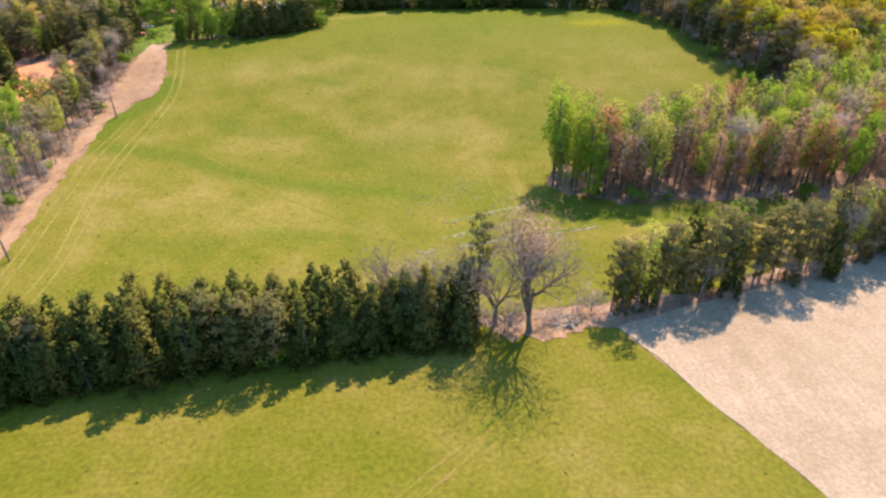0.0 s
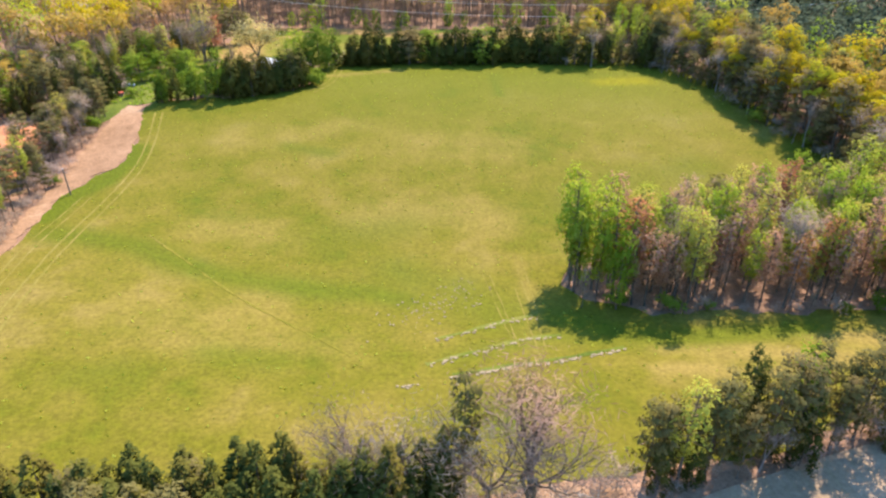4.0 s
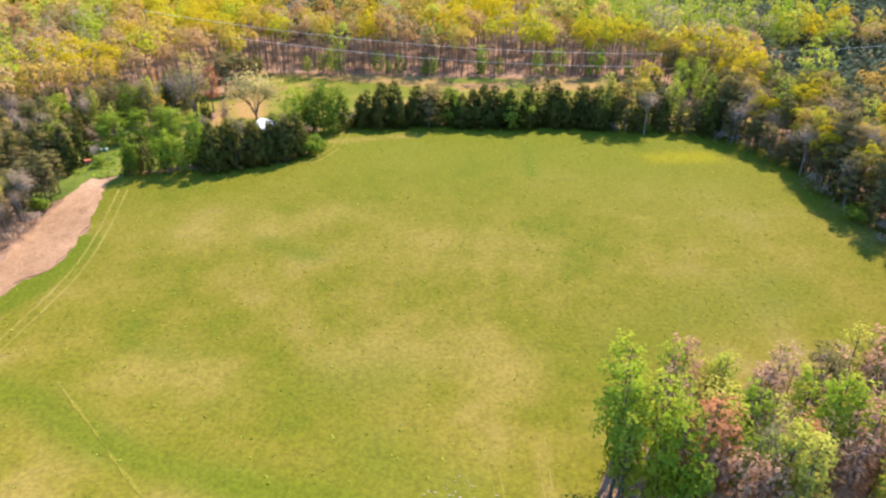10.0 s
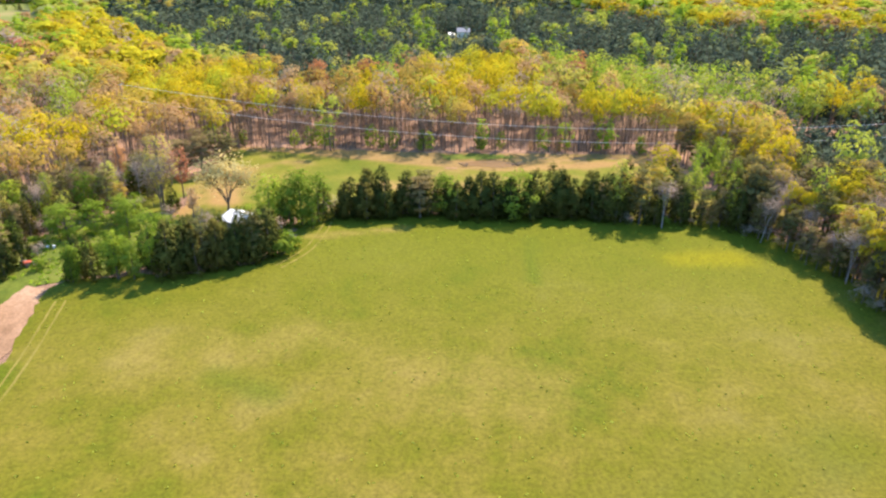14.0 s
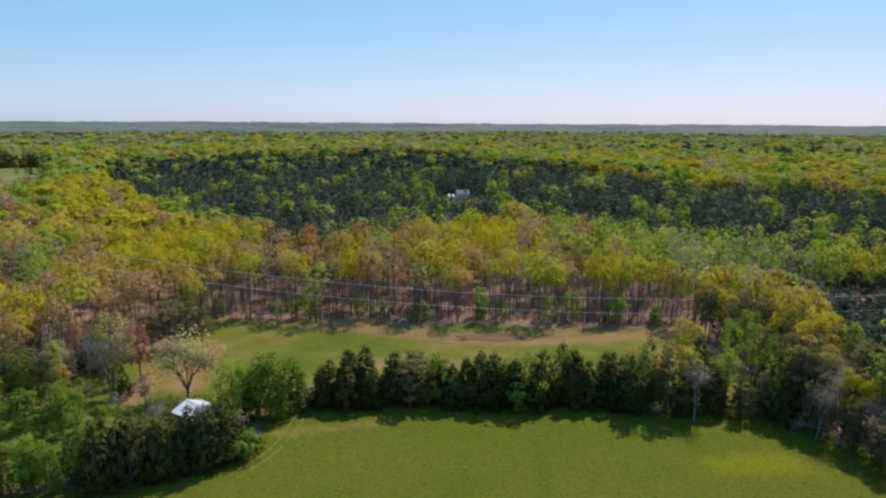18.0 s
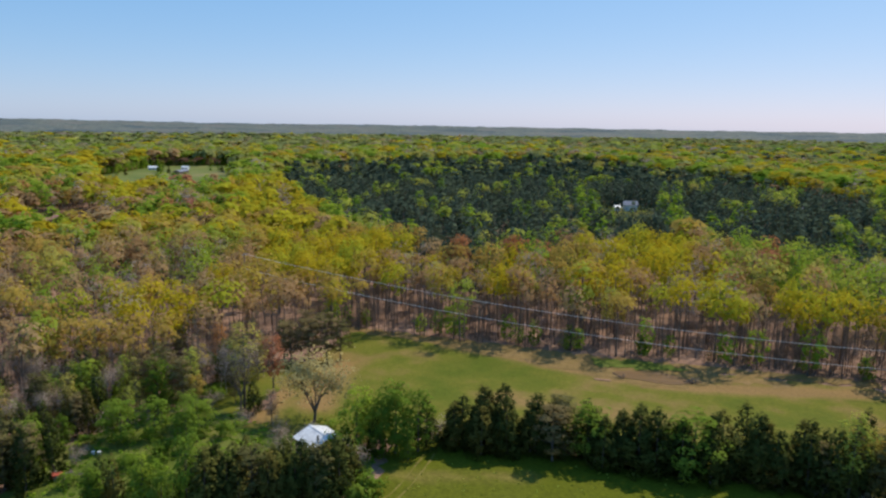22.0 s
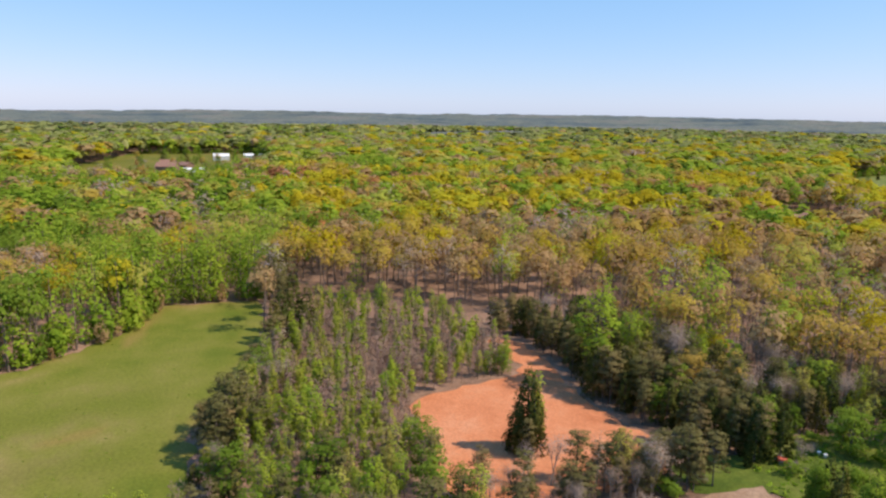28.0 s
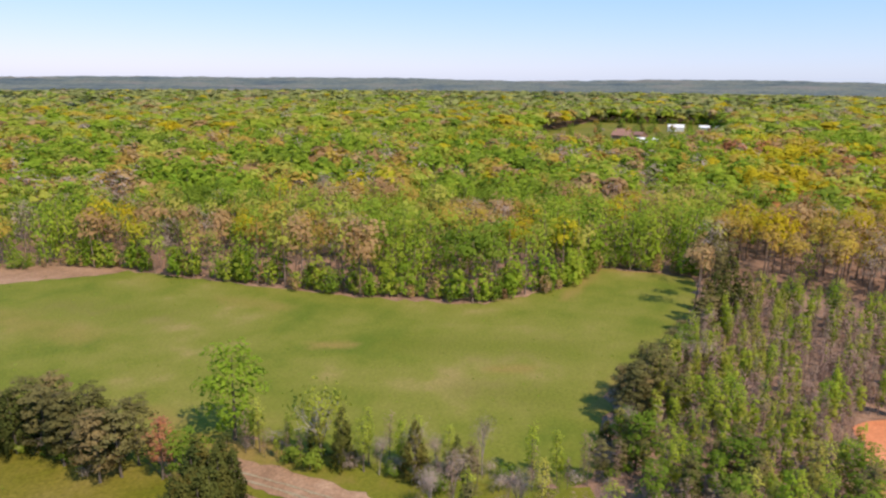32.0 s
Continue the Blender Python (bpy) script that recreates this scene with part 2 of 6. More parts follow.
POND_MEADOW = ground_material("pond_meadow_turf", [(0.36, (0.095, 0.118, 0.010)), (0.5, (0.145, 0.142, 0.017)), (0.62, (0.22, 0.155, 0.045))], 0.03, 0.12, 1.5, 0.2, zones=(("dry", (0.27, 0.165, 0.06)),))
STUBBLE = ground_material("stubble", [(0.3, (0.26, 0.18, 0.12)), (0.5, (0.35, 0.25, 0.178)), (0.7, (0.41, 0.31, 0.228))], 0.05, 0.3, 2.0, 0.25, 0.5, streak=(28, 1.2, (0.26, 0.20, 0.11), 0.5))
CLAY = ground_material("red_clay", [(0.3, (0.46, 0.150, 0.066)), (0.5, (0.58, 0.215, 0.100)), (0.7, (0.63, 0.29, 0.16))], 0.06, 0.3, 1.8, 0.18, 0.4)
DIRT = ground_material("dirt_track", [(0.3, (0.20, 0.115, 0.066)), (0.5, (0.30, 0.178, 0.108)), (0.7, (0.40, 0.26, 0.17))], 0.08, 0.4, 2.0, 0.28, 0.4)
LITTER = ground_material("leaf_litter", [(0.3, (0.165, 0.100, 0.066)), (0.5, (0.27, 0.160, 0.108)), (0.68, (0.38, 0.235, 0.165))], 0.05, 0.4, 2.2, 0.3, 0.6)
RUT = ground_material("rut", [(0.3, (0.15, 0.138, 0.020)), (0.5, (0.195, 0.166, 0.036)), (0.7, (0.255, 0.205, 0.066))], 0.1, 0.5, 2.0, 0.2, 0.3)
LUSH = ground_material("lush_turf", [(0.36, (0.07, 0.105, 0.014)), (0.48, (0.11, 0.14, 0.02)), (0.62, (0.165, 0.165, 0.04))], 0.05, 0.2, 1.8, 0.28)
STONE = plain_material("pale_stone", (0.21, 0.165, 0.095), (0.35, 0.28, 0.175), 3.0, 0.9)
WHITE_METAL = plain_material("white_roof_metal", (0.62, 0.61, 0.60), (0.86, 0.86, 0.85), 1.2, 0.5)
GREY_BOARD = plain_material("weathered_boards", (0.10, 0.085, 0.07), (0.22, 0.19, 0.16), 4.0, 0.9)
WIRE = plain_material("wire_metal", (0.50, 0.50, 0.50), (0.66, 0.66, 0.65), 3.0, 0.9, 0.0)
PASTURE = ground_material("pasture", [(0.35, (0.11, 0.15, 0.03)), (0.5, (0.16, 0.18, 0.045)), (0.65, (0.24, 0.20, 0.08))], 0.01, 0.04, 0.5, 0.15)

# ---- the lie of the land ----


def step(a, b, x):
    u = np.clip((x - a) / (b - a), 0, 1)
    return u * u * (3 - 2 * u)


def land(x, y):
    """The height of the ground: a shallow swale, a rise to the north, level woods to the west."""
    rise = 4.5 * step(140, 215, y) - 2.5 * step(225, 290, y)
    swale = 3 * np.exp(-(((y - 122) / 32.0) ** 2)) * step(-60, 0, x)
    return (rise - swale) * step(-95, -60, x)


def inside(poly, x, y):
    x, y = np.asarray(x, float), np.asarray(y, float)
    hit = np.zeros(x.shape, bool)
    for (ax, ay), (bx, by) in zip(poly, poly[1:] + poly[:1]):
        cross = (ay > y) != (by > y)
        at = ax + (y - ay) / ((by - ay) if by != ay else 1e-9) * (bx - ax)
        hit ^= cross & (x < at)
    return hit


def mesh_of(name, verts, faces, material, smooth=False, normals=None, tint=None):
    """A mesh from arrays; faces are rows of three or of four corners."""
    verts, faces = np.asarray(verts, np.float32), np.asarray(faces, np.int32)
    me = bpy.data.meshes.new(name)
    k = faces.shape[1]
    me.vertices.add(len(verts))
    me.vertices.foreach_set("co", verts.ravel())
    me.loops.add(faces.size)
    me.loops.foreach_set("vertex_index", faces.ravel())
    me.polygons.add(len(faces))
    me.polygons.foreach_set("loop_start", np.arange(0, faces.size, k, dtype=np.int32))
    me.polygons.foreach_set("loop_total", np.full(len(faces), k, np.int32))
    if smooth:
        me.polygons.foreach_set("use_smooth", np.ones(len(faces), bool))
    me.materials.append(material)
    if tint is not None:
        me.attributes.new("tint", "FLOAT", "POINT").data.foreach_set("value", np.asarray(tint, np.float32))
    me.update(calc_edges=True)
    if normals is not None:
        me.polygons.foreach_set("use_smooth", np.ones(len(faces), bool))
        me.normals_split_custom_set_from_vertices(np.asarray(normals, np.float32))
    return me


def ragged(poly, rng, every=2.5, wobble=0.5):
    """The outline with wavering edges."""
    out = []
    for (ax, ay), (bx, by) in zip(poly, poly[1:] + poly[:1]):
        k = max(1, int(math.hypot(bx - ax, by - ay) / every))
        for i in range(k):
            u = i / k
            out.append((ax + (bx - ax) * u + rng.normal(0, wobble), ay + (by - ay) * u + rng.normal(0, wobble)))
    return out


def zone_weight(x, y, zones):
    """How strongly each point lies in the zones: lines on the plan with a reach and a strength."""
    out = np.zeros(len(x))
    for line, reach, amount in zones:
        near = np.full(len(x), 1e9)
        for (ax, ay), (bx, by) in zip(line, line[1:]):
            dx, dy = bx - ax, by - ay
            u = np.clip(((x - ax) * dx + (y - ay) * dy) / (dx * dx + dy * dy), 0, 1)
            near = np.minimum(near, np.hypot(x - ax - u * dx, y - ay - u * dy))
        out = np.maximum(out, amount * np.exp(-((near / reach) ** 2)))
    return out


def patch(name, poly, material, lift, label, category, wobble=0.5, cell=5.0, every=2.5, zones=None):
    """A stretch of ground with its own cover, lying on the sheet below."""
    rng = np.random.default_rng(len(name) * 7 + int(abs(poly[0][0])))
    edge = ragged(poly, rng, every, wobble) if wobble else poly
    xs, ys = [p[0] for p in edge], [p[1] for p in edge]
    gx, gy = np.meshgrid(np.arange(min(xs), max(xs), cell), np.arange(min(ys), max(ys), cell))
    gx, gy = gx.ravel(), gy.ravel()
    keep = inside(edge, gx, gy)
    pts = [Vector(p) for p in edge] + [Vector((float(a), float(b))) for a, b in zip(gx[keep], gy[keep])]
    from mathutils.geometry import delaunay_2d_cdt
    v, _, f, *_ = delaunay_2d_cdt(pts, [], [list(range(len(edge)))], 1, 0.01)
    v = np.array([(p.x, p.y) for p in v])
    z = land(v[:, 0], v[:, 1]) + lift
    me = mesh_of(name, np.c_[v, z], np.array([t for t in f if len(t) == 3]), material, True)
    for zone, lines in (zones or {}).items():
        me.attributes.new(zone, "FLOAT", "POINT").data.foreach_set("value", zone_weight(v[:, 0], v[:, 1], lines).astype(np.float32))
    return tagged(new(name, me), label, category, kind="structure")


FIELD = [(-57, 80), (-46, 70), (-27, 72), (-6, 74), (12, 74), (31, 76), (46, 78), (80, 88), (118, 98), (118, 104), (74, 108), (50, 109), (40, 110.5), (34, 114), (33, 122), (38, 128), (48, 130), (66, 133), (82, 137), (105, 158), (103, 175), (100, 190), (95.5, 210), (90, 224), (87, 236), (64, 237), (40, 238), (7, 238), (-18, 237), (-18, 214), (-22, 208), (-34, 203), (-47, 202), (-56, 200), (-57, 195), (-54.8, 181), (-53.6, 171), (-54.2, 163.6), (-57.6, 159.6), (-60, 151), (-60.8, 139), (-60.2, 120), (-59.6, 108), (-59, 92)]
SOUTH = [(-64, 20), (-63, 44), (-58, 58), (-45, 68), (-27, 70), (12, 72), (31, 70), (44, 41), (75, -30), (40, -120), (-66, -120)]
CROP = [(31, 70.5), (44, 41), (75, -30), (170, -30), (170, 110), (120, 98), (80, 86), (66, 81), (46, 75)]
PONDFIELD = [(-56, 304), (-29, 301), (2, 297), (30, 295), (50, 295), (78, 296), (86, 275), (84, 245), (60, 238.5), (10, 239.5), (-15, 238.5), (-24, 232), (-34, 232), (-48, 231), (-52, 262)]
WESTFIELD = [(-76, 100), (-75, 72), (-76, 49), (-70, 30), (-66, 14), (-68, -15), (-100, -90), (-128, -100), (-150, -60), (-153, -43), (-153, 36), (-159, 74), (-183, 93), (-209, 100), (-207, 131), (-168, 129), (-147, 124), (-114, 112), (-95, 112), (-82, 113)]
REDFIELD = [(-117, 156), (-119.5, 162), (-121, 168), (-123.5, 177), (-125.4, 184.5), (-130, 187.5), (-139, 187.5), (-151, 185.5), (-153, 190), (-145, 194.5), (-137.5, 195.5), (-126, 194), (-113.6, 192.5), (-101.3, 192.5), (-89, 196), (-82, 195), (-73, 188), (-71, 176), (-72, 164), (-75, 154), (-82, 152.5), (-94, 154.5), (-108, 154.5)]
CLEARING = [(-60, 198), (-72, 203), (-80, 214), (-72, 228), (-60, 238), (-50, 236), (-38, 231), (-24, 231), (-19, 230), (-19, 216), (-24, 212), (-34, 208), (-47, 205)]
FARM = [(-520, 720), (-425, 650), (-365, 735), (-490, 950), (-575, 900)]
HAMLET = [(-700, -25), (-655, 60), (-660, 112), (-880, 190), (-1000, 160), (-1000, 20)]
YARD = [(8, 600), (36, 600), (42, 632), (0, 634)]
FARFIELD = [(-1450, 560), (-1450, 800), (-1700, 900), (-1700, 620)]
FELLED = [(-322, 436), (-312, 466), (-280, 462), (-236, 412), (-258, 394), (-290, 420)]
OPEN = [FELLED, FIELD, SOUTH, CROP, PONDFIELD, WESTFIELD, REDFIELD, CLEARING, FARM, HAMLET, YARD, FARFIELD]
PLANTATION = [(-360, 837), (-255, 630), (-143, 470), (-90, 415), (-49, 362), (-28, 348), (-10, 380), (43, 425), (90, 385), (120, 350), (180, 338), (260, 335), (340, 345), (420, 420), (300, 560), (210, 590), (126, 795), (-70, 1100), (-240, 990)]
YOUNG_PINES = [(104, 262), (112, 232), (124, 200), (160, 190), (330, 230), (330, 300), (230, 306), (185, 318), (120, 318), (112, 300)]


def axis_steps(lo, hi, fine):
    out = list(np.arange(lo, hi + fine, fine))
    d, a, b = fine, lo, hi + fine
    while a > -7000:
        d *= 1.35
        a -= d
        b += d
        out = [a] + out + [b]
    return np.array(sorted(out))


gx, gy = axis_steps(-230, 180, 4.0), axis_steps(-110, 320, 4.0)
GX, GY = np.meshgrid(gx, gy)
nx, ny = len(gx), len(gy)
ii = (np.arange(ny - 1)[:, None] * nx + np.arange(nx - 1)[None]).ravel()
ground = new("ground", mesh_of("ground", np.c_[GX.ravel(), GY.ravel(), land(GX, GY).ravel()], np.c_[ii, ii + 1, ii + nx + 1, ii + nx], LITTER, True))
tagged(ground, "brown leaf litter and bare soil under the woods", "ground", kind="structure")

LUSH_LINES = [
    ([(-57, 136), (-46.8, 133.5), (-39, 131.3), (-30.6, 126.2), (-22, 122.3), (-13.5, 120.4), (-7, 118.4), (0.7, 118), (7.3, 115)], 3.6, 0.8), ([(-59.4, 142), (-58.4, 150), (-54.6, 157), (-52, 166), (-52, 172)], 2.8, 1.6),
    ([(12.8, 98.9), (21.4, 101.5), (29, 103.3), (39, 100)], 1.9, 0.6), ([(30, 108), (38.6, 103.4), (43.3, 102.4), (58.4, 102.7), (66.8, 104)], 3.2, 0.9), ([(34.6, 223), (32.8, 203)], 1.8, 0.8),
    ([(6.4, 123.6), (15.5, 117.3), (21.4, 111.5)], 8, 0.55), ([(-20, 101), (-10, 99)], 3, 0.5), ([(-37, 95.7), (-30, 97.4)], 3, 0.5), ([(40, 145), (50.7, 152.5), (70.4, 160)], 9, 0.5), ([(-6, 136.6), (7.2, 139.6)], 7, 0.45), ([(-19, 172.4), (-9.3, 169.8)], 3, 0.6),
]
DRY_LINES = [
    ([(40, 94), (49.8, 95.8), (62.5, 96.9), (90, 101)], 1.7, 1.0), ([(41, 98.4), (52.6, 98.6), (65, 100.9), (92, 104)], 1.1, 1.0), ([(41, 91.4), (52.8, 92.2), (70, 95)], 1.2, 0.9), ([(27.7, 128.7), (26.6, 116.8), (26, 108.6), (24.6, 99.3)], 1.3, 0.6),
    ([(1, 144), (17, 144.4), (23, 140.6)], 8, 0.55), ([(-28, 139.5), (-19, 136.4)], 7, 0.45), ([(9.7, 174), (29, 171)], 10, 0.35), ([(-34, 111), (-20, 110), (-16, 115.5)], 7, 0.45), ([(-14.5, 222), (7, 228)], 1.8, 0.6), ([(-25, 105.5), (-2.5, 103)], 5, 0.4), ([(51, 127.6), (35, 128.4)], 4, 0.5), ([(-5.5, 182.7), (-29.5, 178)], 7, 0.35),
    ([(34, 131), (60, 137), (84, 143)], 2.5, 0.5), ([(96, 176), (94, 190)], 2.0, 0.6),
]
patch("meadow", FIELD, MEADOW, 0.08, "mown yellow-green spring meadow with worn pale patches", "meadow", 0.8, 2.2, zones={"lush": LUSH_LINES, "dry": DRY_LINES, "bloom": [([(63, 213), (75, 214)], 4.2, 1.0)]})
patch("south_meadow", SOUTH, MEADOW, 0.08, "yellow-green grass field beside the cedar row", "meadow", 0.15)
patch("crop_field", CROP, STUBBLE, 0.10, "pale harvested stubble field with faint rows", "field", 0.15)
patch("pond_meadow", PONDFIELD, POND_MEADOW, 0.08, "small tan-green meadow before the woods", "meadow", 0.7, 2.2, zones={"dry": [([(-25, 298), (-5, 293), (10, 288), (30, 283), (60, 288), (80, 292)], 3.6, 1.2), ([(-46, 272), (-44, 258), (-40, 246)], 4.5, 1.3), ([(-50, 250), (-48, 236)], 4, 1.2), ([(0, 262), (40, 258)], 5, 0.5)]})
patch("west_meadow", WESTFIELD, WEST_MEADOW, 0.08, "long green meadow with tan dry patches", "meadow", 0.8, 2.6, zones={
    "dry": [([(-163.8, 128.7), (-150, 125.2), (-126.3, 117), (-119.4, 114), (-108, 111)], 3, 1.0), ([(-205.5, 98.9), (-209, 116.6), (-206.8, 131.3)], 2.4, 0.9), ([(-117, 45), (-119.7, 52.4)], 2.4, 1.0), ([(-117.7, 88), (-120.6, 94)], 2.4, 1.0), ([(-171.4, 94.7), (-200.8, 99.4)], 2.2, 0.8), ([(-78, 31), (-76, 40)], 3, 0.7), ([(-139, 4.5), (-138, 23)], 5, 0.5), ([(-107.7, -41.8), (-102.6, -8.8)], 7, 0.5)],
    "lush": [([(-124, 62), (-133.7, 100)], 9, 0.4), ([(-107, 87), (-108.5, 98.5)], 7, 0.4), ([(-119.6, -35.7), (-122.3, -0.8)], 9, 0.35)]})
patch("clay_field", REDFIELD, CLAY, 0.08, "bare orange-red clay field", "field", 0.6)
patch("clearing", CLEARING, LUSH, 0.08, "overgrown green clearing round the shed", "clearing", 0.8)
for plot, words in ((FARM, "farm pasture"), (HAMLET, "pasture of the hamlet"), (YARD, "yard of the distant house")):
    for q in (1.06, 0.94, 0.88, 0.82):
        patch("scrub_verge", [(15 + (px - 15) * q, 119 + (py - 119) * q) for px, py in plot], WEST_MEADOW, 0.04 + 0.12 * (q - 0.8), "rough green scrub before the " + words, "scrub", 3, 20, 12)
patch("farm_meadow", FARM, PASTURE, 0.16, "distant farm pasture among the woods", "meadow", 3, 20, 12)
patch("hamlet_meadow", HAMLET, POND_MEADOW, 0.16, "distant tan-green pasture round houses", "meadow", 3, 20, 12)
patch("house_yard", YARD, POND_MEADOW, 0.16, "grass yard of the distant house", "yard", 1, 10, 6)
patch("felled_ground", FELLED, LITTER, 0.12, "brown bare ground where trees were felled", "clearing", 2, 12, 8)
patch("far_pasture", FARFIELD, WEST_MEADOW, 0.10, "far green pasture beyond the woods", "meadow", 5, 30, 20)
patch("dirt_strip", [(-57, 194), (-54.2, 181), (-53, 171), (-53.6, 163), (-57.2, 159), (-59.6, 151), (-60.3, 139), (-59.6, 120), (-59, 108), (-58.4, 92), (-60.8, 92), (-62, 110), (-63, 135), (-63.4, 165), (-63.5, 190), (-62, 198), (-58, 197)], DIRT, 0.14, "pale brown bare dirt strip beside the meadow", "dirt track", 0.35, 3.0, 1.5)
patch("strip_head", [(-60, 197), (-64, 188), (-74, 190), (-76, 199), (-71, 205), (-62, 203)], LUSH, 0.05, "lush grass at the head of the dirt strip", "grass strip", 0.5, 3.0, 1.5)
patch("hedge_verge", [(-57, 80), (-61, 66), (-63, 44), (-64, 20), (-72, 30), (-76, 49), (-75.5, 72), (-76.5, 100), (-80, 112), (-70, 118), (-62, 100), (-60, 90)], POND_MEADOW, 0.05, "rough tan-green verge between the hedgerow and the dirt road", "verge", 0.5, 3.0, 2.0)
patch("corner_grass", [(-50, 230), (-63, 236), (-68, 250), (-64, 266), (-56, 272), (-50, 266), (-52, 250)], POND_MEADOW, 0.06, "rough tan grass in the meadow's corner", "grass", 0.6, 3.0, 2.0)
patch("east_corner_grass", [(60, 235), (94, 230), (100, 236), (98, 252), (84, 264), (80, 246), (60, 241)], POND_MEADOW, 0.05, "rough grass under the corner trees", "grass", 0.6, 3.0, 2.0)

# ---- plants ----


def tube(points, radii, sides=6):
    """A tapering limb through the points."""
    p, v, f = [Vector(q) for q in points], [], []
    for i, c in enumerate(p):
        d = (p[min(i + 1, len(p) - 1)] - p[max(i - 1, 0)]).normalized()
        a = d.orthogonal().normalized()
        b = d.cross(a)
        v += [tuple(c + radii[i] * (a * math.cos(k * math.tau / sides) + b * math.sin(k * math.tau / sides))) for k in range(sides)]
    for i in range(len(p) - 1):
        for k in range(sides):
            f.append((i * sides + k, i * sides + (k + 1) % sides, (i + 1) * sides + (k + 1) % sides, (i + 1) * sides + k))
    return np.array(v), np.array(f)


def gather(pieces):
    vs, fs, n = [], [], 0
    for v, f in pieces:
        vs.append(v)
        fs.append(f + n)
        n += len(v)
    return np.concatenate(vs), np.concatenate(fs)


def sprays(rng, centres, out, size, tilt=0.6, slim=1.0):
    """Leaf sprays: bent four-cornered scraps at the centres, facing roughly outwards."""
    n = len(centres)
    nor = out + rng.normal(0, tilt, (n, 3))
    nor /= np.linalg.norm(nor, axis=1)[:, None] + 1e-9
    a = np.cross(nor, rng.normal(0, 1, (n, 3)))
    a /= np.linalg.norm(a, axis=1)[:, None] + 1e-9
    b = np.cross(nor, a)
    s = (size * rng.uniform(0.55, 1.35, n))[:, None]
    p = rng.uniform(0.75, 1.15, (3, n, 1))
    v = np.stack([centres - a * s * p[0] - b * s * 0.55 * slim, centres + a * s * p[1] - b * s * 0.45 * slim, centres + b * s * 0.95 * slim * p[2] + a * s * (p[0] - 0.9)], 1)
    way = out + nor * 0.25
    way /= np.linalg.norm(way, axis=1)[:, None] + 1e-9
    return v.reshape(-1, 3), np.arange(3 * n).reshape(-1, 3), np.repeat(way, 3, 0)


def lobes_of(kind, rng, h):
    """Centres and half-sizes of the leafy masses of a crown of height h."""
    c, r = [], []
    if kind == "full":
        for i in range(40):
            z = 0.10 + 0.82 * (i + 0.5) / 40
            w = 0.27 * math.sqrt(max(0.05, 1 - ((z - 0.46) / 0.52) ** 2)) * rng.uniform(0.35, 1.0)
            a = i * 2.4 + rng.uniform(-0.4, 0.4)
            c.append((w * math.cos(a), w * math.sin(a), z))
            k = rng.uniform(0.055, 0.095)
            r.append((k, k, k * 0.9))
    elif kind == "round":
        for i in range(26):
            z = rng.uniform(0.42, 0.92)
            w = 0.24 * math.sqrt(max(0.05, 1 - ((z - 0.64) / 0.34) ** 2)) * rng.uniform(0.45, 1.0)
            a = i * 2.4 + rng.uniform(-0.4, 0.4)
            c.append((w * math.cos(a), w * math.sin(a), z))
            k = rng.uniform(0.055, 0.095)
            r.append((k, k, k * 0.8))
    elif kind == "dome":
        c, r = [(0, 0, 0.74)], [(0.16, 0.16, 0.17)]
        for i in range(11):
            w, a = rng.uniform(0.11, 0.2), i * 2.4 + rng.uniform(-0.4, 0.4)
            c.append((w * math.cos(a), w * math.sin(a), rng.uniform(0.52, 0.82) - 0.5 * (w - 0.11)))
            k = rng.uniform(0.085, 0.13)
            r.append((k, k, k * 0.9))
    elif kind == "spire":
        for i in range(34):
            z = 0.33 + 0.63 * (i + 0.5) / 34
            w = 0.15 * math.sin(math.pi * min(1, (1.06 - z) / 0.84)) ** 0.75 * rng.uniform(0.35, 1.0)
            a = i * 2.4 + rng.uniform(-0.4, 0.4)
            c.append((w * math.cos(a), w * math.sin(a), z))
            k = rng.uniform(0.04, 0.066) * (1.25 - 0.5 * z)
            r.append((k, k, k * 1.1))
    elif kind == "cedar":
        for i in range(52):
            z = 0.04 + 0.9 * (i + 0.5) / 52
            w = 0.215 * (1.02 - z) ** 0.7 * rng.uniform(0.6, 1.05)
            a = i * 2.4 + rng.uniform(-0.5, 0.5)
            c.append((w * math.cos(a), w * math.sin(a), z))
            k = 0.068 * (1.12 - z) ** 0.55 * rng.uniform(0.7, 1.2)
            r.append((k, k, k * 1.6))
        c.append((0, 0, 0.93))
        r.append((0.04, 0.04, 0.09))
    elif kind == "pine":
        for i in range(28):
            z = 0.24 + 0.72 * (i + 0.5) / 28
            w = 0.21 * (1.12 - z) ** 0.55 * rng.uniform(0.5, 1.1)
            a = i * 2.4 + rng.uniform(-0.5, 0.5)
            c.append((w * math.cos(a), w * math.sin(a), z))
            k = rng.uniform(0.05, 0.095)
            r.append((k, k, k * 0.42))
    elif kind == "shrub":
        for i in range(9):
            a = i * 2.4
            w = 0.45 * math.sqrt((i + 0.3) / 9)
            c.append((w * math.cos(a), w * math.sin(a), rng.uniform(0.3, 0.75)))
            k = rng.uniform(0.2, 0.3)
            r.append((k, k, k * 0.9))
    else:
        for i in range(12):
            z = 0.26 + 0.68 * (i + 0.5) / 12
            w = 0.10 * rng.uniform(0.3, 1.0) * (1.25 - 0.6 * z)
            c.append((w * math.cos(i * 2.4), w * math.sin(i * 2.4), z))
            k = rng.uniform(0.055, 0.085) * (1.3 - 0.6 * z)
            r.append((k, k, k * 1.5))
    return np.array(c) * h, np.array(r) * h


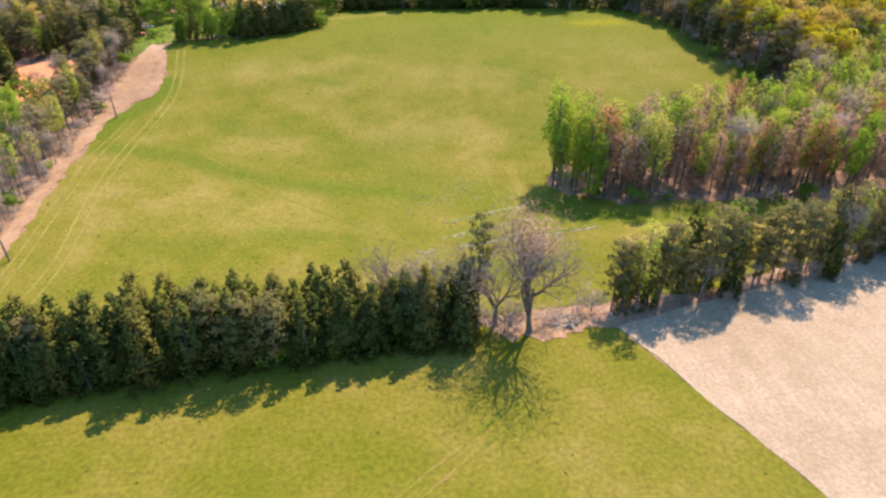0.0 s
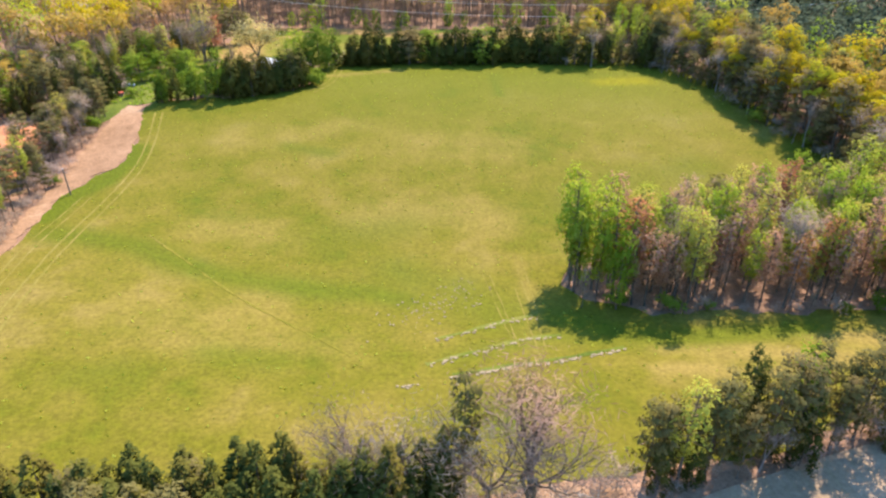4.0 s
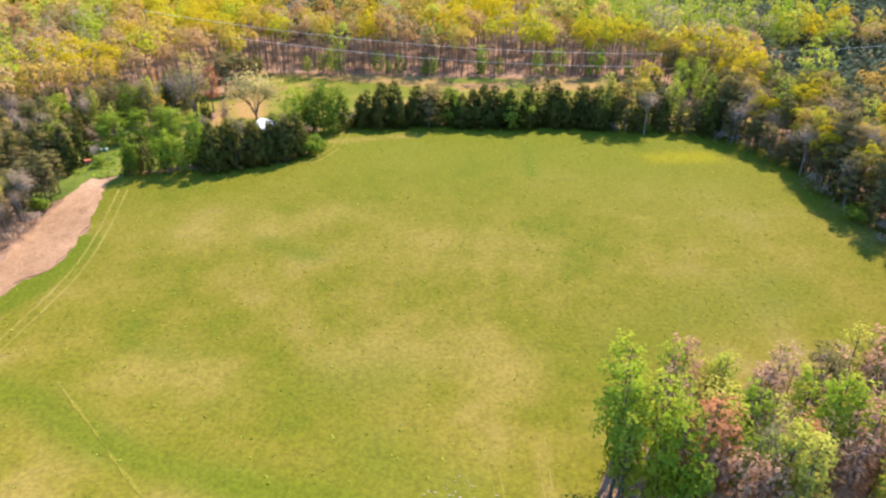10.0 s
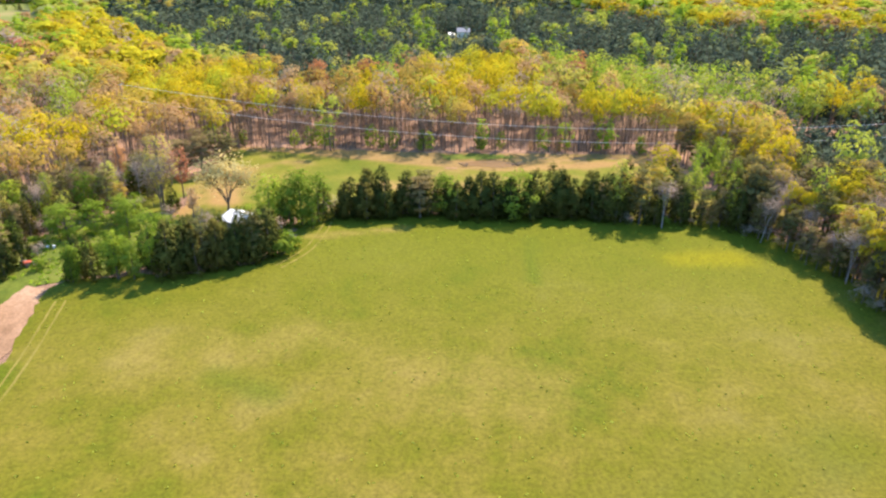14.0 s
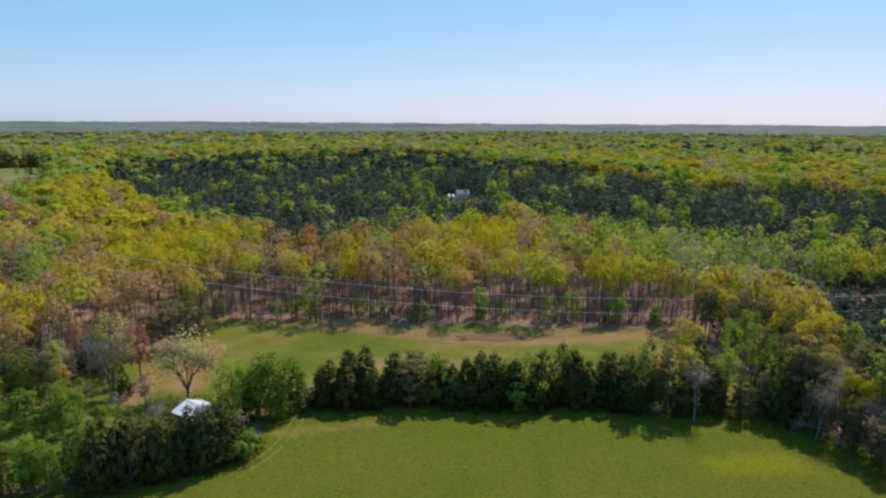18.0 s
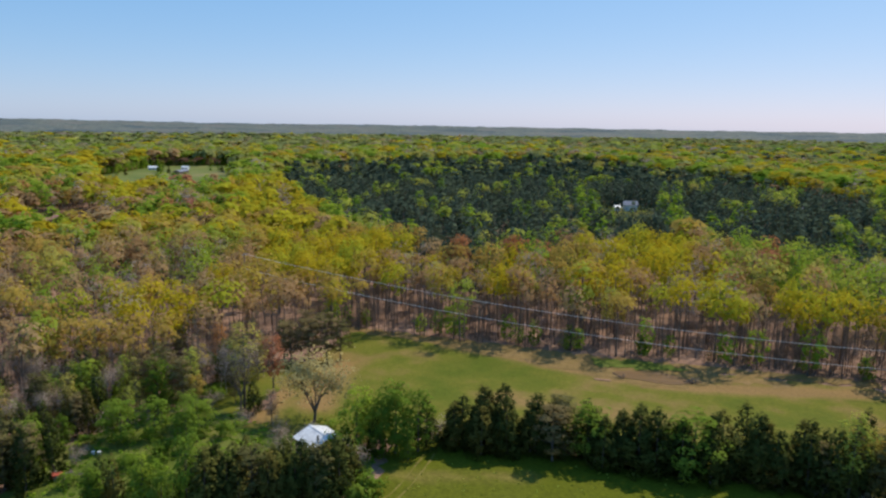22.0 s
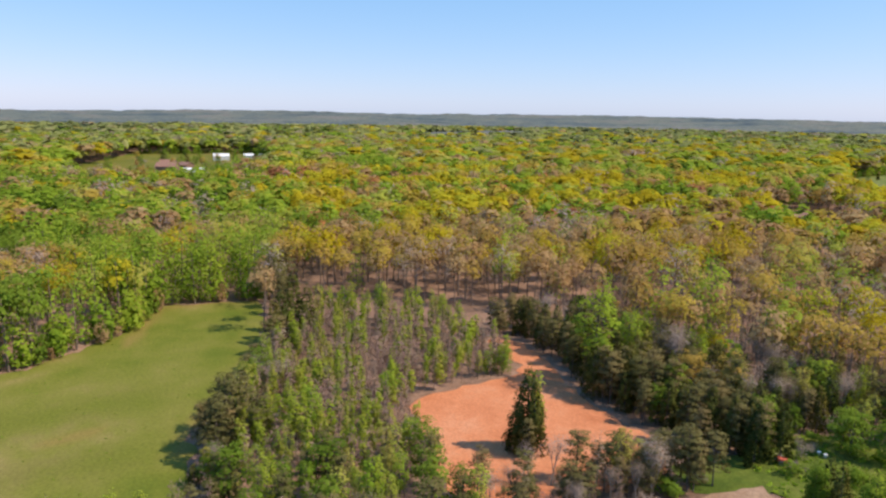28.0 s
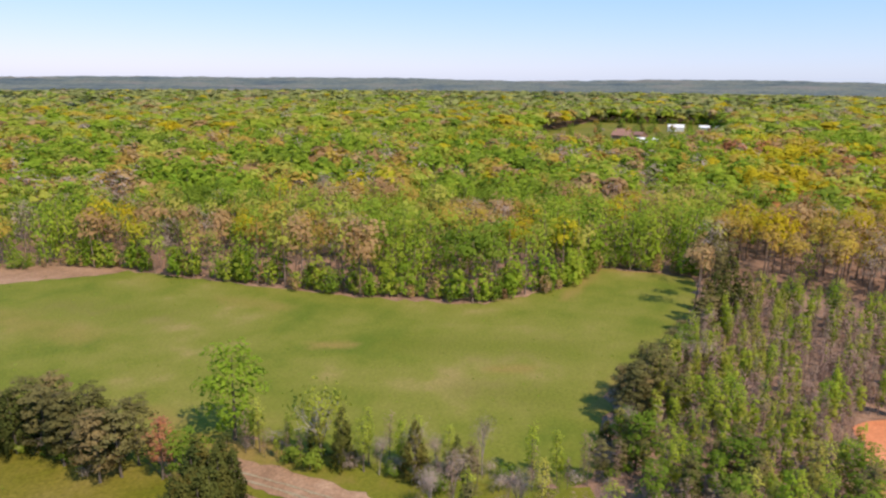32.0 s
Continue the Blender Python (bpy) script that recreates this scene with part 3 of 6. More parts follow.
COUNT = {"full": 1700, "round": 1500, "spire": 1400, "cedar": 1650, "pine": 1350, "shrub": 480, "sapling": 340}
SIZE = {"full": 0.021, "round": 0.018, "spire": 0.0155, "cedar": 0.0225, "pine": 0.021, "shrub": 0.066, "sapling": 0.026}


def crown_arrays(kind, rng, h, count, size, thin=1.0, tilt=0.38):
    c, r = lobes_of(kind, rng, h)
    area = (r[:, 0] * r[:, 2]) / (r[:, 0] * r[:, 2]).sum()
    pick = rng.choice(len(c), count, p=area)
    u = rng.normal(0, 1, (count, 3))
    u /= np.linalg.norm(u, axis=1)[:, None]
    if kind in ("dome", "round", "full"):
        u[:, 2] = np.where(rng.uniform(0, 1, count) < (0.85 if kind == "dome" else 0.6), np.abs(u[:, 2]), u[:, 2])
        u *= rng.uniform(0.7, 1.1, count)[:, None] ** 0.6
    else:
        u *= rng.uniform(0.25, 1.15, count)[:, None] ** 0.6
    at = c[pick] + u * r[pick]
    mid = np.array((0, 0, c[:, 2].mean()))
    whole = (at - mid) / (np.ptp(at, axis=0) * 0.5 + 1e-6)
    out = 0.35 * u + 0.95 * whole
    out[:, 2] += 0.5 if kind != "cedar" else 0.25
    return sprays(rng, at, out, size * h, tilt, thin), c, r


def trunk_arrays(kind, rng, h, c):
    lean = rng.normal(0, 0.012 * h, 2)
    top = {"full": 0.8, "round": 0.72, "spire": 0.93, "cedar": 0.9, "pine": 0.95, "shrub": 0.4, "sapling": 0.92}[kind]
    r0 = {"full": 0.014, "round": 0.013, "spire": 0.011, "cedar": 0.014, "pine": 0.011, "shrub": 0.02, "sapling": 0.007}[kind] * h
    spine = [Vector((lean[0] * u * u + 0.004 * h * math.sin(5 * u), lean[1] * u * u, -0.25 + u * (top * h + 0.25))) for u in (0, 0.06, 0.3, 0.55, 0.8, 1.0)]
    rad = [r0 * 1.6, r0 * 1.1, r0 * 0.9, r0 * 0.7, r0 * 0.42, r0 * 0.12]
    pieces = [tube(spine, rad, 7)]
    if kind in ("round", "pine", "spire", "sapling"):
        for k in range(0, len(c)):
            end = Vector(c[k])
            z0 = max(0.25 * h, end.z - (0.22 if kind == "round" else 0.05) * h * rng.uniform(0.7, 1.2))
            u = min(0.97, (z0 + 0.25) / (top * h + 0.25))
            start = Vector((lean[0] * u * u, lean[1] * u * u, -0.25 + u * (top * h + 0.25)))
            mid = start.lerp(end, 0.5) + Vector((0, 0, -0.02 * h))
            pieces.append(tube([start, mid, end], [r0 * 0.38, r0 * 0.24, r0 * 0.06], 4))
    return gather(pieces)


def bare_arrays(rng, h, spread=1.0, levels=4, rise=0.15, bole=0.27, first=1.5):
    """A leafless tree: limbs that fork, ending in fine twigs."""
    pieces, tips = [], []

    def grow(p, d, length, rad, level):
        d = d.normalized()
        bendy = Vector(rng.normal(0, 0.13, 3))
        q = p + d * length * 0.5 + bendy * length * 0.25
        e = p + d * length + bendy * length * 0.5 + Vector((0, 0, 0.04 * length))
        pieces.append(tube([p, q, e], [rad, rad * 0.8, rad * 0.58], 6 if level < 2 else 4))
        if level >= levels:
            tips.append(e)
            return
        for _ in range((5 if level == 0 and bole < 0.2 else 4 if level == 1 else 3) if level < 3 else 2):
            turn = Vector(rng.normal(0, 1, 3)).cross(d)
            grow(e.lerp(q, rng.uniform(0, 0.5)), d + turn.normalized() * rng.uniform(0.35, 0.85) * spread + Vector((0, 0, rise)), length * rng.uniform(0.62, 0.82) * (first if level == 0 and bole < 0.2 else 1.0), rad * 0.55, level + 1)

    grow(Vector((0, 0, -0.3)), Vector((0, 0, 1)), h * bole, h * (0.021 if levels > 4 else 0.017 if levels > 3 else 0.011), 0)
    return gather(pieces), np.array([tuple(t) for t in tips])


PROTO = {}
LABELS = {
    "cedar": "dark green dense cone-shaped cedar tree", "pine": "brownish-green layered pine with bare lower trunk",
    "poplar": "fresh bright green tall narrow broadleaf tree", "deep": "deep green full-crowned broadleaf tree", "maple": "bright green full-crowned maple in fresh leaf",
    "pale": "pale green spring tree with thin foliage", "yellow_oak": "yellow-green rounded oak in spring flower",
    "bronze_oak": "bronze-brown rounded oak with young leaves", "rust": "rust-orange maple with young leaves",
    "pink": "pinkish budding broadleaf tree", "bare": "leafless grey-brown tree with spreading limbs", "vase": "large leafless tree with upswept limbs", "stem": "slim upright leafless grey tree with fine twigs",
    "sycamore": "white-limbed tree with sparse yellow-green leaves", "cream": "cream-blossomed tree with dark spreading limbs", "shrub": "low dense green shrub",
    "brush": "tangled grey-brown leafless bush", "sapling": "slender light green young sapling",
    "grey_sapling": "slender leafless grey-purple sapling",
}
KINDS = {"cedar": ("cedar", "cedar"), "pine": ("pine", "pine"), "poplar": ("spire", "green"), "deep": ("full", "deep"), "maple": ("full", "green"), "pale": ("spire", "pale"),
         "yellow_oak": ("round", "yellow"), "bronze_oak": ("round", "bronze"), "rust": ("spire", "rust"), "pink": ("spire", "pink"),
         "shrub": ("shrub", "deep"), "brush": ("shrub", "twig"), "sapling": ("sapling", "young"), "grey_sapling": ("sapling", "thicket")}
VARIANTS = {"cedar": 4, "pine": 4, "poplar": 3, "deep": 2, "maple": 2, "pale": 3, "yellow_oak": 3, "bronze_oak": 3, "rust": 2, "pink": 2, "bare": 2, "vase": 1, "stem": 3, "sycamore": 1, "cream": 1, "shrub": 3, "brush": 2, "sapling": 3, "grey_sapling": 2}
BUILD_H = {"cedar": 11, "pine": 13, "poplar": 18, "deep": 16, "maple": 16, "pale": 17, "yellow_oak": 20, "bronze_oak": 20, "rust": 17, "pink": 15, "bare": 18, "vase": 19, "stem": 15, "sycamore": 15.5, "cream": 14, "shrub": 3, "brush": 3, "sapling": 10, "grey_sapling": 8}
TREE_NAMES = {"poplar": "poplar_tree", "rust": "maple_tree", "maple": "maple_tree", "pink": "redbud_tree", "bare": "leafless_tree", "vase": "leafless_tree", "stem": "leafless_tree", "pale": "ash_tree", "deep": "broadleaf_tree", "cream": "dogwood_tree"}
NOUN = {"shrub": "shrub", "brush": "bush", "sapling": "sapling", "grey_sapling": "sapling"}


def build_plant(kind, variant):
    rng = np.random.default_rng(sum(map(ord, kind)) * 10 + variant)
    h = BUILD_H[kind]
    if kind in ("bare", "vase", "stem", "sycamore", "cream"):
        tr, tips = bare_arrays(rng, h, 0.42, 3, 0.45) if kind == "stem" else bare_arrays(rng, h, 0.95, 5, 0.14, 0.13, 2.5) if kind == "vase" else bare_arrays(rng, h, 0.95, 4, 0.22, 0.17)
        many = {"bare": 1500, "vase": 3000, "stem": 1000, "cream": 1900}.get(kind, 420)
        at = tips[rng.integers(0, len(tips), many)] + rng.normal(0, (0.085 if kind == "cream" else 0.06) * h, (many, 3))
        out = at - np.array([0, 0, h * 0.5])
        out /= np.linalg.norm(out, axis=1)[:, None]
        cr = sprays(rng, at, out, 0.024 * h if kind in ("bare", "vase", "stem") else (0.015 if kind == "cream" else 0.02) * h, 0.6, 0.10 if kind in ("bare", "vase", "stem") else 1.0)
        leaf, bark = LEAF[{"sycamore": "young", "cream": "cream"}.get(kind, "twig")], PALE_BARK if kind == "sycamore" else BARK if kind == "cream" else WOOD_BARK
        leaf = LEAF["thicket"] if kind == "vase" else leaf
        bark = GREY_BARK if kind == "stem" else BARK if kind == "vase" else bark
    else:
        shape, leaf = KINDS[kind]
        few = {"pink": 0.6, "pale": 0.6, "poplar": 0.8, "rust": 0.75}.get(kind, 1.0)
        slim = 0.22 if kind in ("brush", "grey_sapling") else (0.8 if kind != "pine" else 0.6)
        cr, c, r = crown_arrays(shape, rng, h, int(COUNT[shape] * few), SIZE[shape], slim)
        tr = trunk_arrays(shape, rng, h, c)
        leaf, bark = LEAF[leaf], BARK
    top = max(cr[0][:, 2].max(), 0.1)
    top_ob = new(NOUN.get(kind) or TREE_NAMES.get(kind) or kind.split("_")[-1] + "_tree")
    for part_name, (v, f, *nrm), mat in (("trunk", tr, bark), ("crown", cr, leaf)):
        ob = new(part_name, mesh_of(part_name, v, f, mat, part_name == "trunk", nrm[0] if nrm else None))
        ob.parent = top_ob
    tagged(top_ob, LABELS[kind], "tree" if kind not in NOUN else NOUN[kind], "woodland " + kind.replace("_", " ") + " plants")
    return top_ob, top


def plant(kind, x, y, h, rng, label="", wide=1.0):
    """One plant of a kind, standing on the land."""
    v = int(rng.integers(VARIANTS[kind]))
    first = (kind, v) not in PROTO
    if first:
        PROTO[kind, v] = build_plant(kind, v)
    ob, top = PROTO[kind, v]
    s = h / top
    w = s * wide * rng.uniform(0.9, 1.15)
    m = Matrix.LocRotScale((x, y, float(land(x, y)) + 0.02), Euler((rng.normal(0, 0.02), rng.normal(0, 0.02), rng.uniform(0, 6.28))), (w, w, s))
    if first:
        ob.matrix_basis = m
        made = ob
        PROTO[kind, v] = (ob, top)
    else:
        made = copy_thing(ob, m @ Matrix.Diagonal((1 / ob.scale[0], 1 / ob.scale[1], 1 / ob.scale[2], 1)))
    if label:
        made["label"] = label
    return made


def pick(rng, mixv):
    names = list(mixv)
    w = np.array([mixv[k] for k in names], float)
    return names[int(rng.choice(len(names), p=w / w.sum()))]


LOW = {"brush": 0.36, "shrub": 0.4}


def row(points, spacing, mixv, hs, seed, wander=1.0, depth=1, wide=1.0):
    """Plants along a line."""
    rng = np.random.default_rng(seed)
    for (ax, ay), (bx, by) in zip(points, points[1:]):
        d = math.hypot(bx - ax, by - ay)
        k = max(1, round(d / spacing))
        for i in range(k):
            for j in range(depth):
                u = (i + rng.uniform(0.1, 0.9)) / k
                off = (j - (depth - 1) / 2) * spacing * 0.9
                x = ax + (bx - ax) * u + rng.normal(0, wander) - (by - ay) / d * off
                y = ay + (by - ay) * u + rng.normal(0, wander) + (bx - ax) / d * off
                k_ = pick(rng, mixv)
                plant(k_, x, y, rng.uniform(*hs) * LOW.get(k_, 1.0), rng, wide=wide)


def grove(poly, spacing, mixv, hs, seed, wide=1.0):
    """Plants scattered over a plot, no two closer than the spacing."""
    rng = np.random.default_rng(seed)
    xs, ys = [p[0] for p in poly], [p[1] for p in poly]
    for gy_ in np.arange(min(ys), max(ys), spacing):
        for gx_ in np.arange(min(xs), max(xs), spacing):
            x, y = gx_ + rng.uniform(-0.4, 0.4) * spacing, gy_ + rng.uniform(-0.4, 0.4) * spacing
            if inside(poly, np.array([x]), np.array([y]))[0]:
                k_ = pick(rng, mixv)
                plant(k_, x, y, rng.uniform(*hs) * LOW.get(k_, 1.0), rng, wide=wide)


RNG = np.random.default_rng(5)
# the cedar row south of the meadow
row([(-60, 60), (-46, 65), (-27, 68.3), (-6, 70.3), (10, 70.8)], 2.2, {"cedar": 12, "pine": 1.4}, (9.0, 12.3), 11, 0.7, 3, 1.05)
row([(-60, 58.5), (-46, 63.5), (-27, 66.8), (-6, 68.8), (11, 69.5)], 2.6, {"shrub": 2, "brush": 1}, (4.5, 8.5), 38, 0.5)
row([(-60, 57.5), (-46, 62.6), (-27, 66), (-6, 68), (10, 68.8)], 2.6, {"cedar": 1}, (6.5, 8.5), 47, 0.5, 1, 1.5)
row([(31, 73.5), (46, 76), (66, 80.5), (80, 85.5), (112, 95.5)], 2.4, {"brush": 3, "cedar": 2.2, "stem": 0.8}, (5, 8), 48, 0.6, 1, 1.05)
plant("vase", 18.9, 70.1, 19.7, RNG, "large leafless tree with upswept limbs in a hedge gap", 1.0)
plant("bare", 5.0, 73, 13.5, RNG)
plant("bare", 2.0, 74, 12.5, RNG)
plant("bare", 14.5, 72, 15, RNG)
plant("pine", 12.3, 73, 17.5, RNG, "tall slim pine beside the leafless tree", 0.6)
for bx, by, bh in ((13, 71, 4), (15.5, 70, 4.5), (16.5, 71.5, 5), (11, 72, 5), (21, 71, 3.2), (23, 72.5, 3), (26.5, 73.5, 3.5), (28.5, 74, 4.5), (25, 71, 2.2)):
    plant("brush", bx, by, bh, RNG)
row([(31, 75), (46, 77.5), (66, 82), (80, 87), (112, 97)], 2.6, {"pine": 8, "cedar": 3, "brush": 0.8, "pale": 1.1, "stem": 0.8}, (9.5, 15), 12, 0.9, 2, 0.82)
plant("poplar", 50, 79.5, 14, RNG)
plant("pale", 68, 84, 13, RNG)
CLUMP = [(33, 123), (33, 114), (40, 112), (50, 110), (74, 109), (120, 109), (138, 140), (128, 172), (104, 158), (82, 136), (66, 133), (48, 130), (38, 128)]
# the wood that juts into the meadow
plant("poplar", 33.5, 118, 19, RNG)
plant("poplar", 34.5, 122, 20, RNG)
plant("maple", 37, 117, 19, RNG, wide=0.6)
plant("maple", 39.2, 110.6, 13.3, RNG, wide=0.62)
plant("rust", 41.5, 114.5, 18, RNG, wide=1.15)
plant("pink", 44, 111.5, 14, RNG)
plant("pink", 46, 111, 13, RNG)
plant("bare", 49, 113, 17, RNG, wide=0.8)
plant("rust", 72, 112, 15, RNG)
plant("pale", 50, 110, 17, RNG)
CLUMP_MIX = {"poplar": 5, "pale": 5.5, "pink": 2.8, "rust": 1.3, "stem": 2.6, "pine": 0.6, "grey_sapling": 1.2}
grove([(33, 123), (33, 114), (40, 112), (50, 110), (74, 109), (88, 109), (88, 140), (66, 133), (48, 130), (38, 128)], 3.3, CLUMP_MIX, (11, 18), 13)
grove([(88, 109), (120, 109), (138, 140), (128, 172), (104, 158), (88, 140)], 4.4, CLUMP_MIX, (12, 18.5), 39)
row([(33, 113), (50, 109), (74, 108.5), (118, 109)], 2.6, {"brush": 2, "shrub": 1, "grey_sapling": 1.5}, (4, 10), 14, 0.8)
# woods east of the meadow
grove([(107, 152), (100, 170), (96, 190), (92, 210), (86, 224), (84, 240), (98, 247), (109, 225), (117, 195), (128, 166)], 4.6,
      {"pine": 4, "bronze_oak": 1.6, "yellow_oak": 2.2, "pale": 2, "stem": 2.4}, (13, 19), 15)
row([(106, 152), (101.5, 165), (98.5, 172), (95.5, 190), (91.5, 209), (85.5, 224), (84, 231)], 2.8, {"brush": 2.2, "shrub": 0.8, "pine": 3.2, "cedar": 0.5, "stem": 1.8}, (6, 13), 16, 0.8, 2)
grove([(80, 242), (88, 262), (84, 296), (112, 300), (106, 262), (100, 246)], 4.4, {"pale": 3, "pine": 4, "bronze_oak": 1, "yellow_oak": 1.4, "stem": 1, "poplar": 1.2, "brush": 1}, (11, 17), 49)
# the cedar row north of the meadow
row([(-10, 236), (18, 238), (55, 238)], 2.5, {"cedar": 10, "pale": 0.5, "pine": 2.2, "deep": 0.9, "brush": 0.5}, (7.5, 12.8), 17, 1.1, 2, 1.45)
row([(55, 236), (66, 235.5), (86, 233)], 3.2, {"pale": 4, "pine": 4, "stem": 1.5, "bronze_oak": 1.2, "cedar": 2.0, "brush": 1}, (9, 15.5), 18, 1.2, 3, 1.2)
row([(50, 235.5), (68, 234.5), (88, 232)], 2.4, {"brush": 2, "shrub": 1.5, "pine": 2, "cedar": 1.5, "grey_sapling": 1}, (6, 10), 19, 0.7, 2, 1.1)
plant("poplar", 77, 246, 17, RNG)
plant("yellow_oak", 92, 240, 20, RNG)
plant("yellow_oak", 70, 252, 15, RNG)
for bx, by, bh, kk in ((-13.5, 231.5, 12, "deep"), (-17, 229.5, 13, "deep"), (-20, 231, 11, "deep"), (-22.5, 230.5, 10, "deep"), (-25.5, 234, 6.5, "deep"), (-14, 227.5, 6, "deep"), (-19, 227, 6, "deep")):
    plant(kk, bx, by, bh, RNG, "full bright green leafy tree beside the shed", 1.0)
plant("maple", -23.8, 228.4, 12.4, RNG, "bright green full-crowned tree beside the shed", 0.95)
plant("deep", -17, 230.5, 13.3, RNG, "dense deep green tree at the end of the cedar row", 0.95)
plant("cedar", -12.5, 233.5, 10, RNG, wide=1.2)
plant("cedar", -20.5, 229, 7, RNG, wide=1.3)
# the shrubby row at the meadow's north-west corner
row([(-56, 199.5), (-51, 201), (-42, 203)], 2.7, {"cedar": 2, "deep": 2.4, "maple": 1.2, "shrub": 1}, (7, 10.5), 20, 0.7, 2, 0.9)
row([(-40, 203.5), (-30, 205.8), (-20, 211)], 2.4, {"cedar": 9, "pine": 1}, (9, 12), 46, 0.7, 2, 1.2)
row([(-19, 212), (-15.5, 217)], 2.0, {"shrub": 2, "brush": 1}, (8, 12), 21, 0.5)
plant("deep", -40.7, 203.5, 13, RNG, "grey-green leafy tree standing up in the dark hedge", 0.75)
plant("poplar", -46, 201, 10.5, RNG)
row([(-62, 206), (-56, 216), (-48, 226)], 3.2, {"shrub": 3, "deep": 1}, (5, 9), 22, 1.5)
row([(-43, 206), (-36, 211), (-27, 214), (-20, 218)], 2.3, {"cedar": 6, "pine": 1, "brush": 0.5}, (7, 9), 23, 0.8, 2, 1.15)
for bx, by, bh, kk in ((-33.5, 218.5, 4.5, "cedar"), (-35.5, 222.5, 5, "brush"), (-24.8, 221, 7, "cedar"), (-24.6, 224.5, 6, "shrub"), (-33.8, 229.5, 4, "brush"), (-31, 231.5, 4, "shrub"), (-27.6, 220.3, 4.5, "cedar"), (-40, 231, 4, "brush"), (-38, 227, 3.5, "brush"), (-22, 221, 6, "brush"), (-45, 216, 3.5, "shrub"), (-48, 232, 4, "brush")):
    plant(kk, bx, by, bh, RNG)
plant("cream", -36.3, 237.5, 15, RNG, "cream-blossomed tree with dark limbs behind the shed", 1.0)
plant("bare", -52.6, 238.2, 16, RNG, "tall pale grey leafless tree with a green top", 0.8)
plant("pale", -52.3, 239.0, 18.3, RNG, "tall grey-green tree in thin young leaf", 1.35)
plant("cedar", -49.8, 238.5, 7, RNG, wide=1.5)
plant("rust", -51, 248.5, 13.5, RNG, "rust-red budding maple at the meadow's corner", 1.2)
plant("rust", -73, 262, 12, RNG, wide=1.3)
for bx, by, bh in ((-100, 233.6, 15), (-103, 235, 14), (-97, 234, 14.5), (-105, 232, 13), (-123.6, 223.5, 12), (-120, 225, 11.5), (-94, 236, 12)):
    plant("stem", bx, by, bh, RNG, "clump of slim leafless grey trees", 1.1)
plant("pink", -43, 233.3, 7.5, RNG, wide=1.6)
plant("pink", -58.6, 260, 12, RNG, wide=1.3)
plant("pink", -76, 256, 11, RNG)
for bx, by, bh, ww in ((-58, 270, 11, 1.5), (-54, 271.5, 12, 1.5), (-50.2, 273.9, 13, 1.5), (-61, 272, 10.5, 1.4), (-56, 276, 13, 1.4), (-47.5, 276, 11, 1.3)):
    plant("pine", bx, by, bh, RNG, "big dark spreading evergreen at the meadow's corner", ww)
for bx, by, bh, ww in ((-65.6, 220, 8, 1.6), (-61, 223, 7.5, 1.6), (-54.3, 226.6, 7, 1.7), (-58, 229, 7, 1.5), (-69, 222, 7.5, 1.4)):
    plant("deep", bx, by, bh, RNG, "dense round green shrubby tree in the clearing", ww)
for bx, by, bh in ((-88.7, 250.6, 9), (-80, 251.6, 9), (-93.5, 230.6, 8), (-124.4, 237, 9), (-121.7, 217, 12), (-70, 246, 9)):
    plant("poplar", bx, by, bh, RNG, wide=1.3)
grove([(-52, 242), (-58, 262), (-70, 268), (-95, 252), (-106, 228), (-78, 222), (-70, 226), (-60, 234)], 3.9, {"pine": 3.4, "pale": 2.0, "deep": 1.2, "shrub": 1.2, "brush": 0.8, "stem": 1.2, "cedar": 0.8, "bronze_oak": 0.5}, (7, 12.5), 24)
grove([(-66, 210), (-80, 214), (-76, 222), (-68, 219)], 4.2, {"shrub": 3, "deep": 1.5, "poplar": 0.8, "brush": 1.5}, (5, 8.5), 35)
# trees west of the dirt strip
plant("deep", -71, 132, 12, RNG)
plant("poplar", -73, 139, 13, RNG)
plant("deep", -72, 152, 10, RNG)
row([(-61.5, 90), (-62.6, 110), (-63.2, 135), (-64.6, 160), (-64.5, 184)], 2.4, {"brush": 4, "grey_sapling": 2, "shrub": 0.6}, (5, 10), 37, 0.6)
row([(-65, 88), (-66, 110), (-66.5, 135), (-67.5, 160), (-67.5, 186)], 2.8, {"pine": 3, "brush": 2, "grey_sapling": 2.5, "stem": 2.5, "pale": 1.2}, (7, 12.5), 25, 1.2, 2)
row([(-72, 54), (-73.5, 75), (-76, 98), (-83, 117)], 2.3, {"grey_sapling": 3, "brush": 4, "cedar": 1.2, "pale": 1.5, "sapling": 1, "pine": 0.8, "shrub": 1}, (5, 10.5), 26, 1.0, 2)
plant("maple", -74.3, 52.5, 18.5, RNG, "tall bright green leafy tree over the hedgerow", 1.2)
plant("sycamore", -74.3, 69, 15, RNG)
plant("cedar", -72.5, 74, 11, RNG)
plant("deep", -62, 52, 9, RNG)
plant("deep", -83, 133, 11.5, RNG, wide=1.35)
plant("deep", -88, 150, 10.5, RNG, wide=1.2)
plant("poplar", -80, 124, 11, RNG)
plant("shrub", -67, 51, 4, RNG)
plant("shrub", -65.5, 48, 3.5, RNG)
plant("rust", -60.5, 49, 11, RNG, "rusty orange and green shrubby tree", 1.3)
row([(-59, 14), (-62, 26), (-59, 38), (-59.5, 44)], 3.4, {"pine": 6, "cedar": 1.2}, (10, 14), 27, 0.8, 2, 1.25)
row([(-57, 14), (-60, 26), (-57, 38)], 2.4, {"shrub": 1.5, "brush": 1, "cedar": 1}, (6, 9), 51, 0.8)
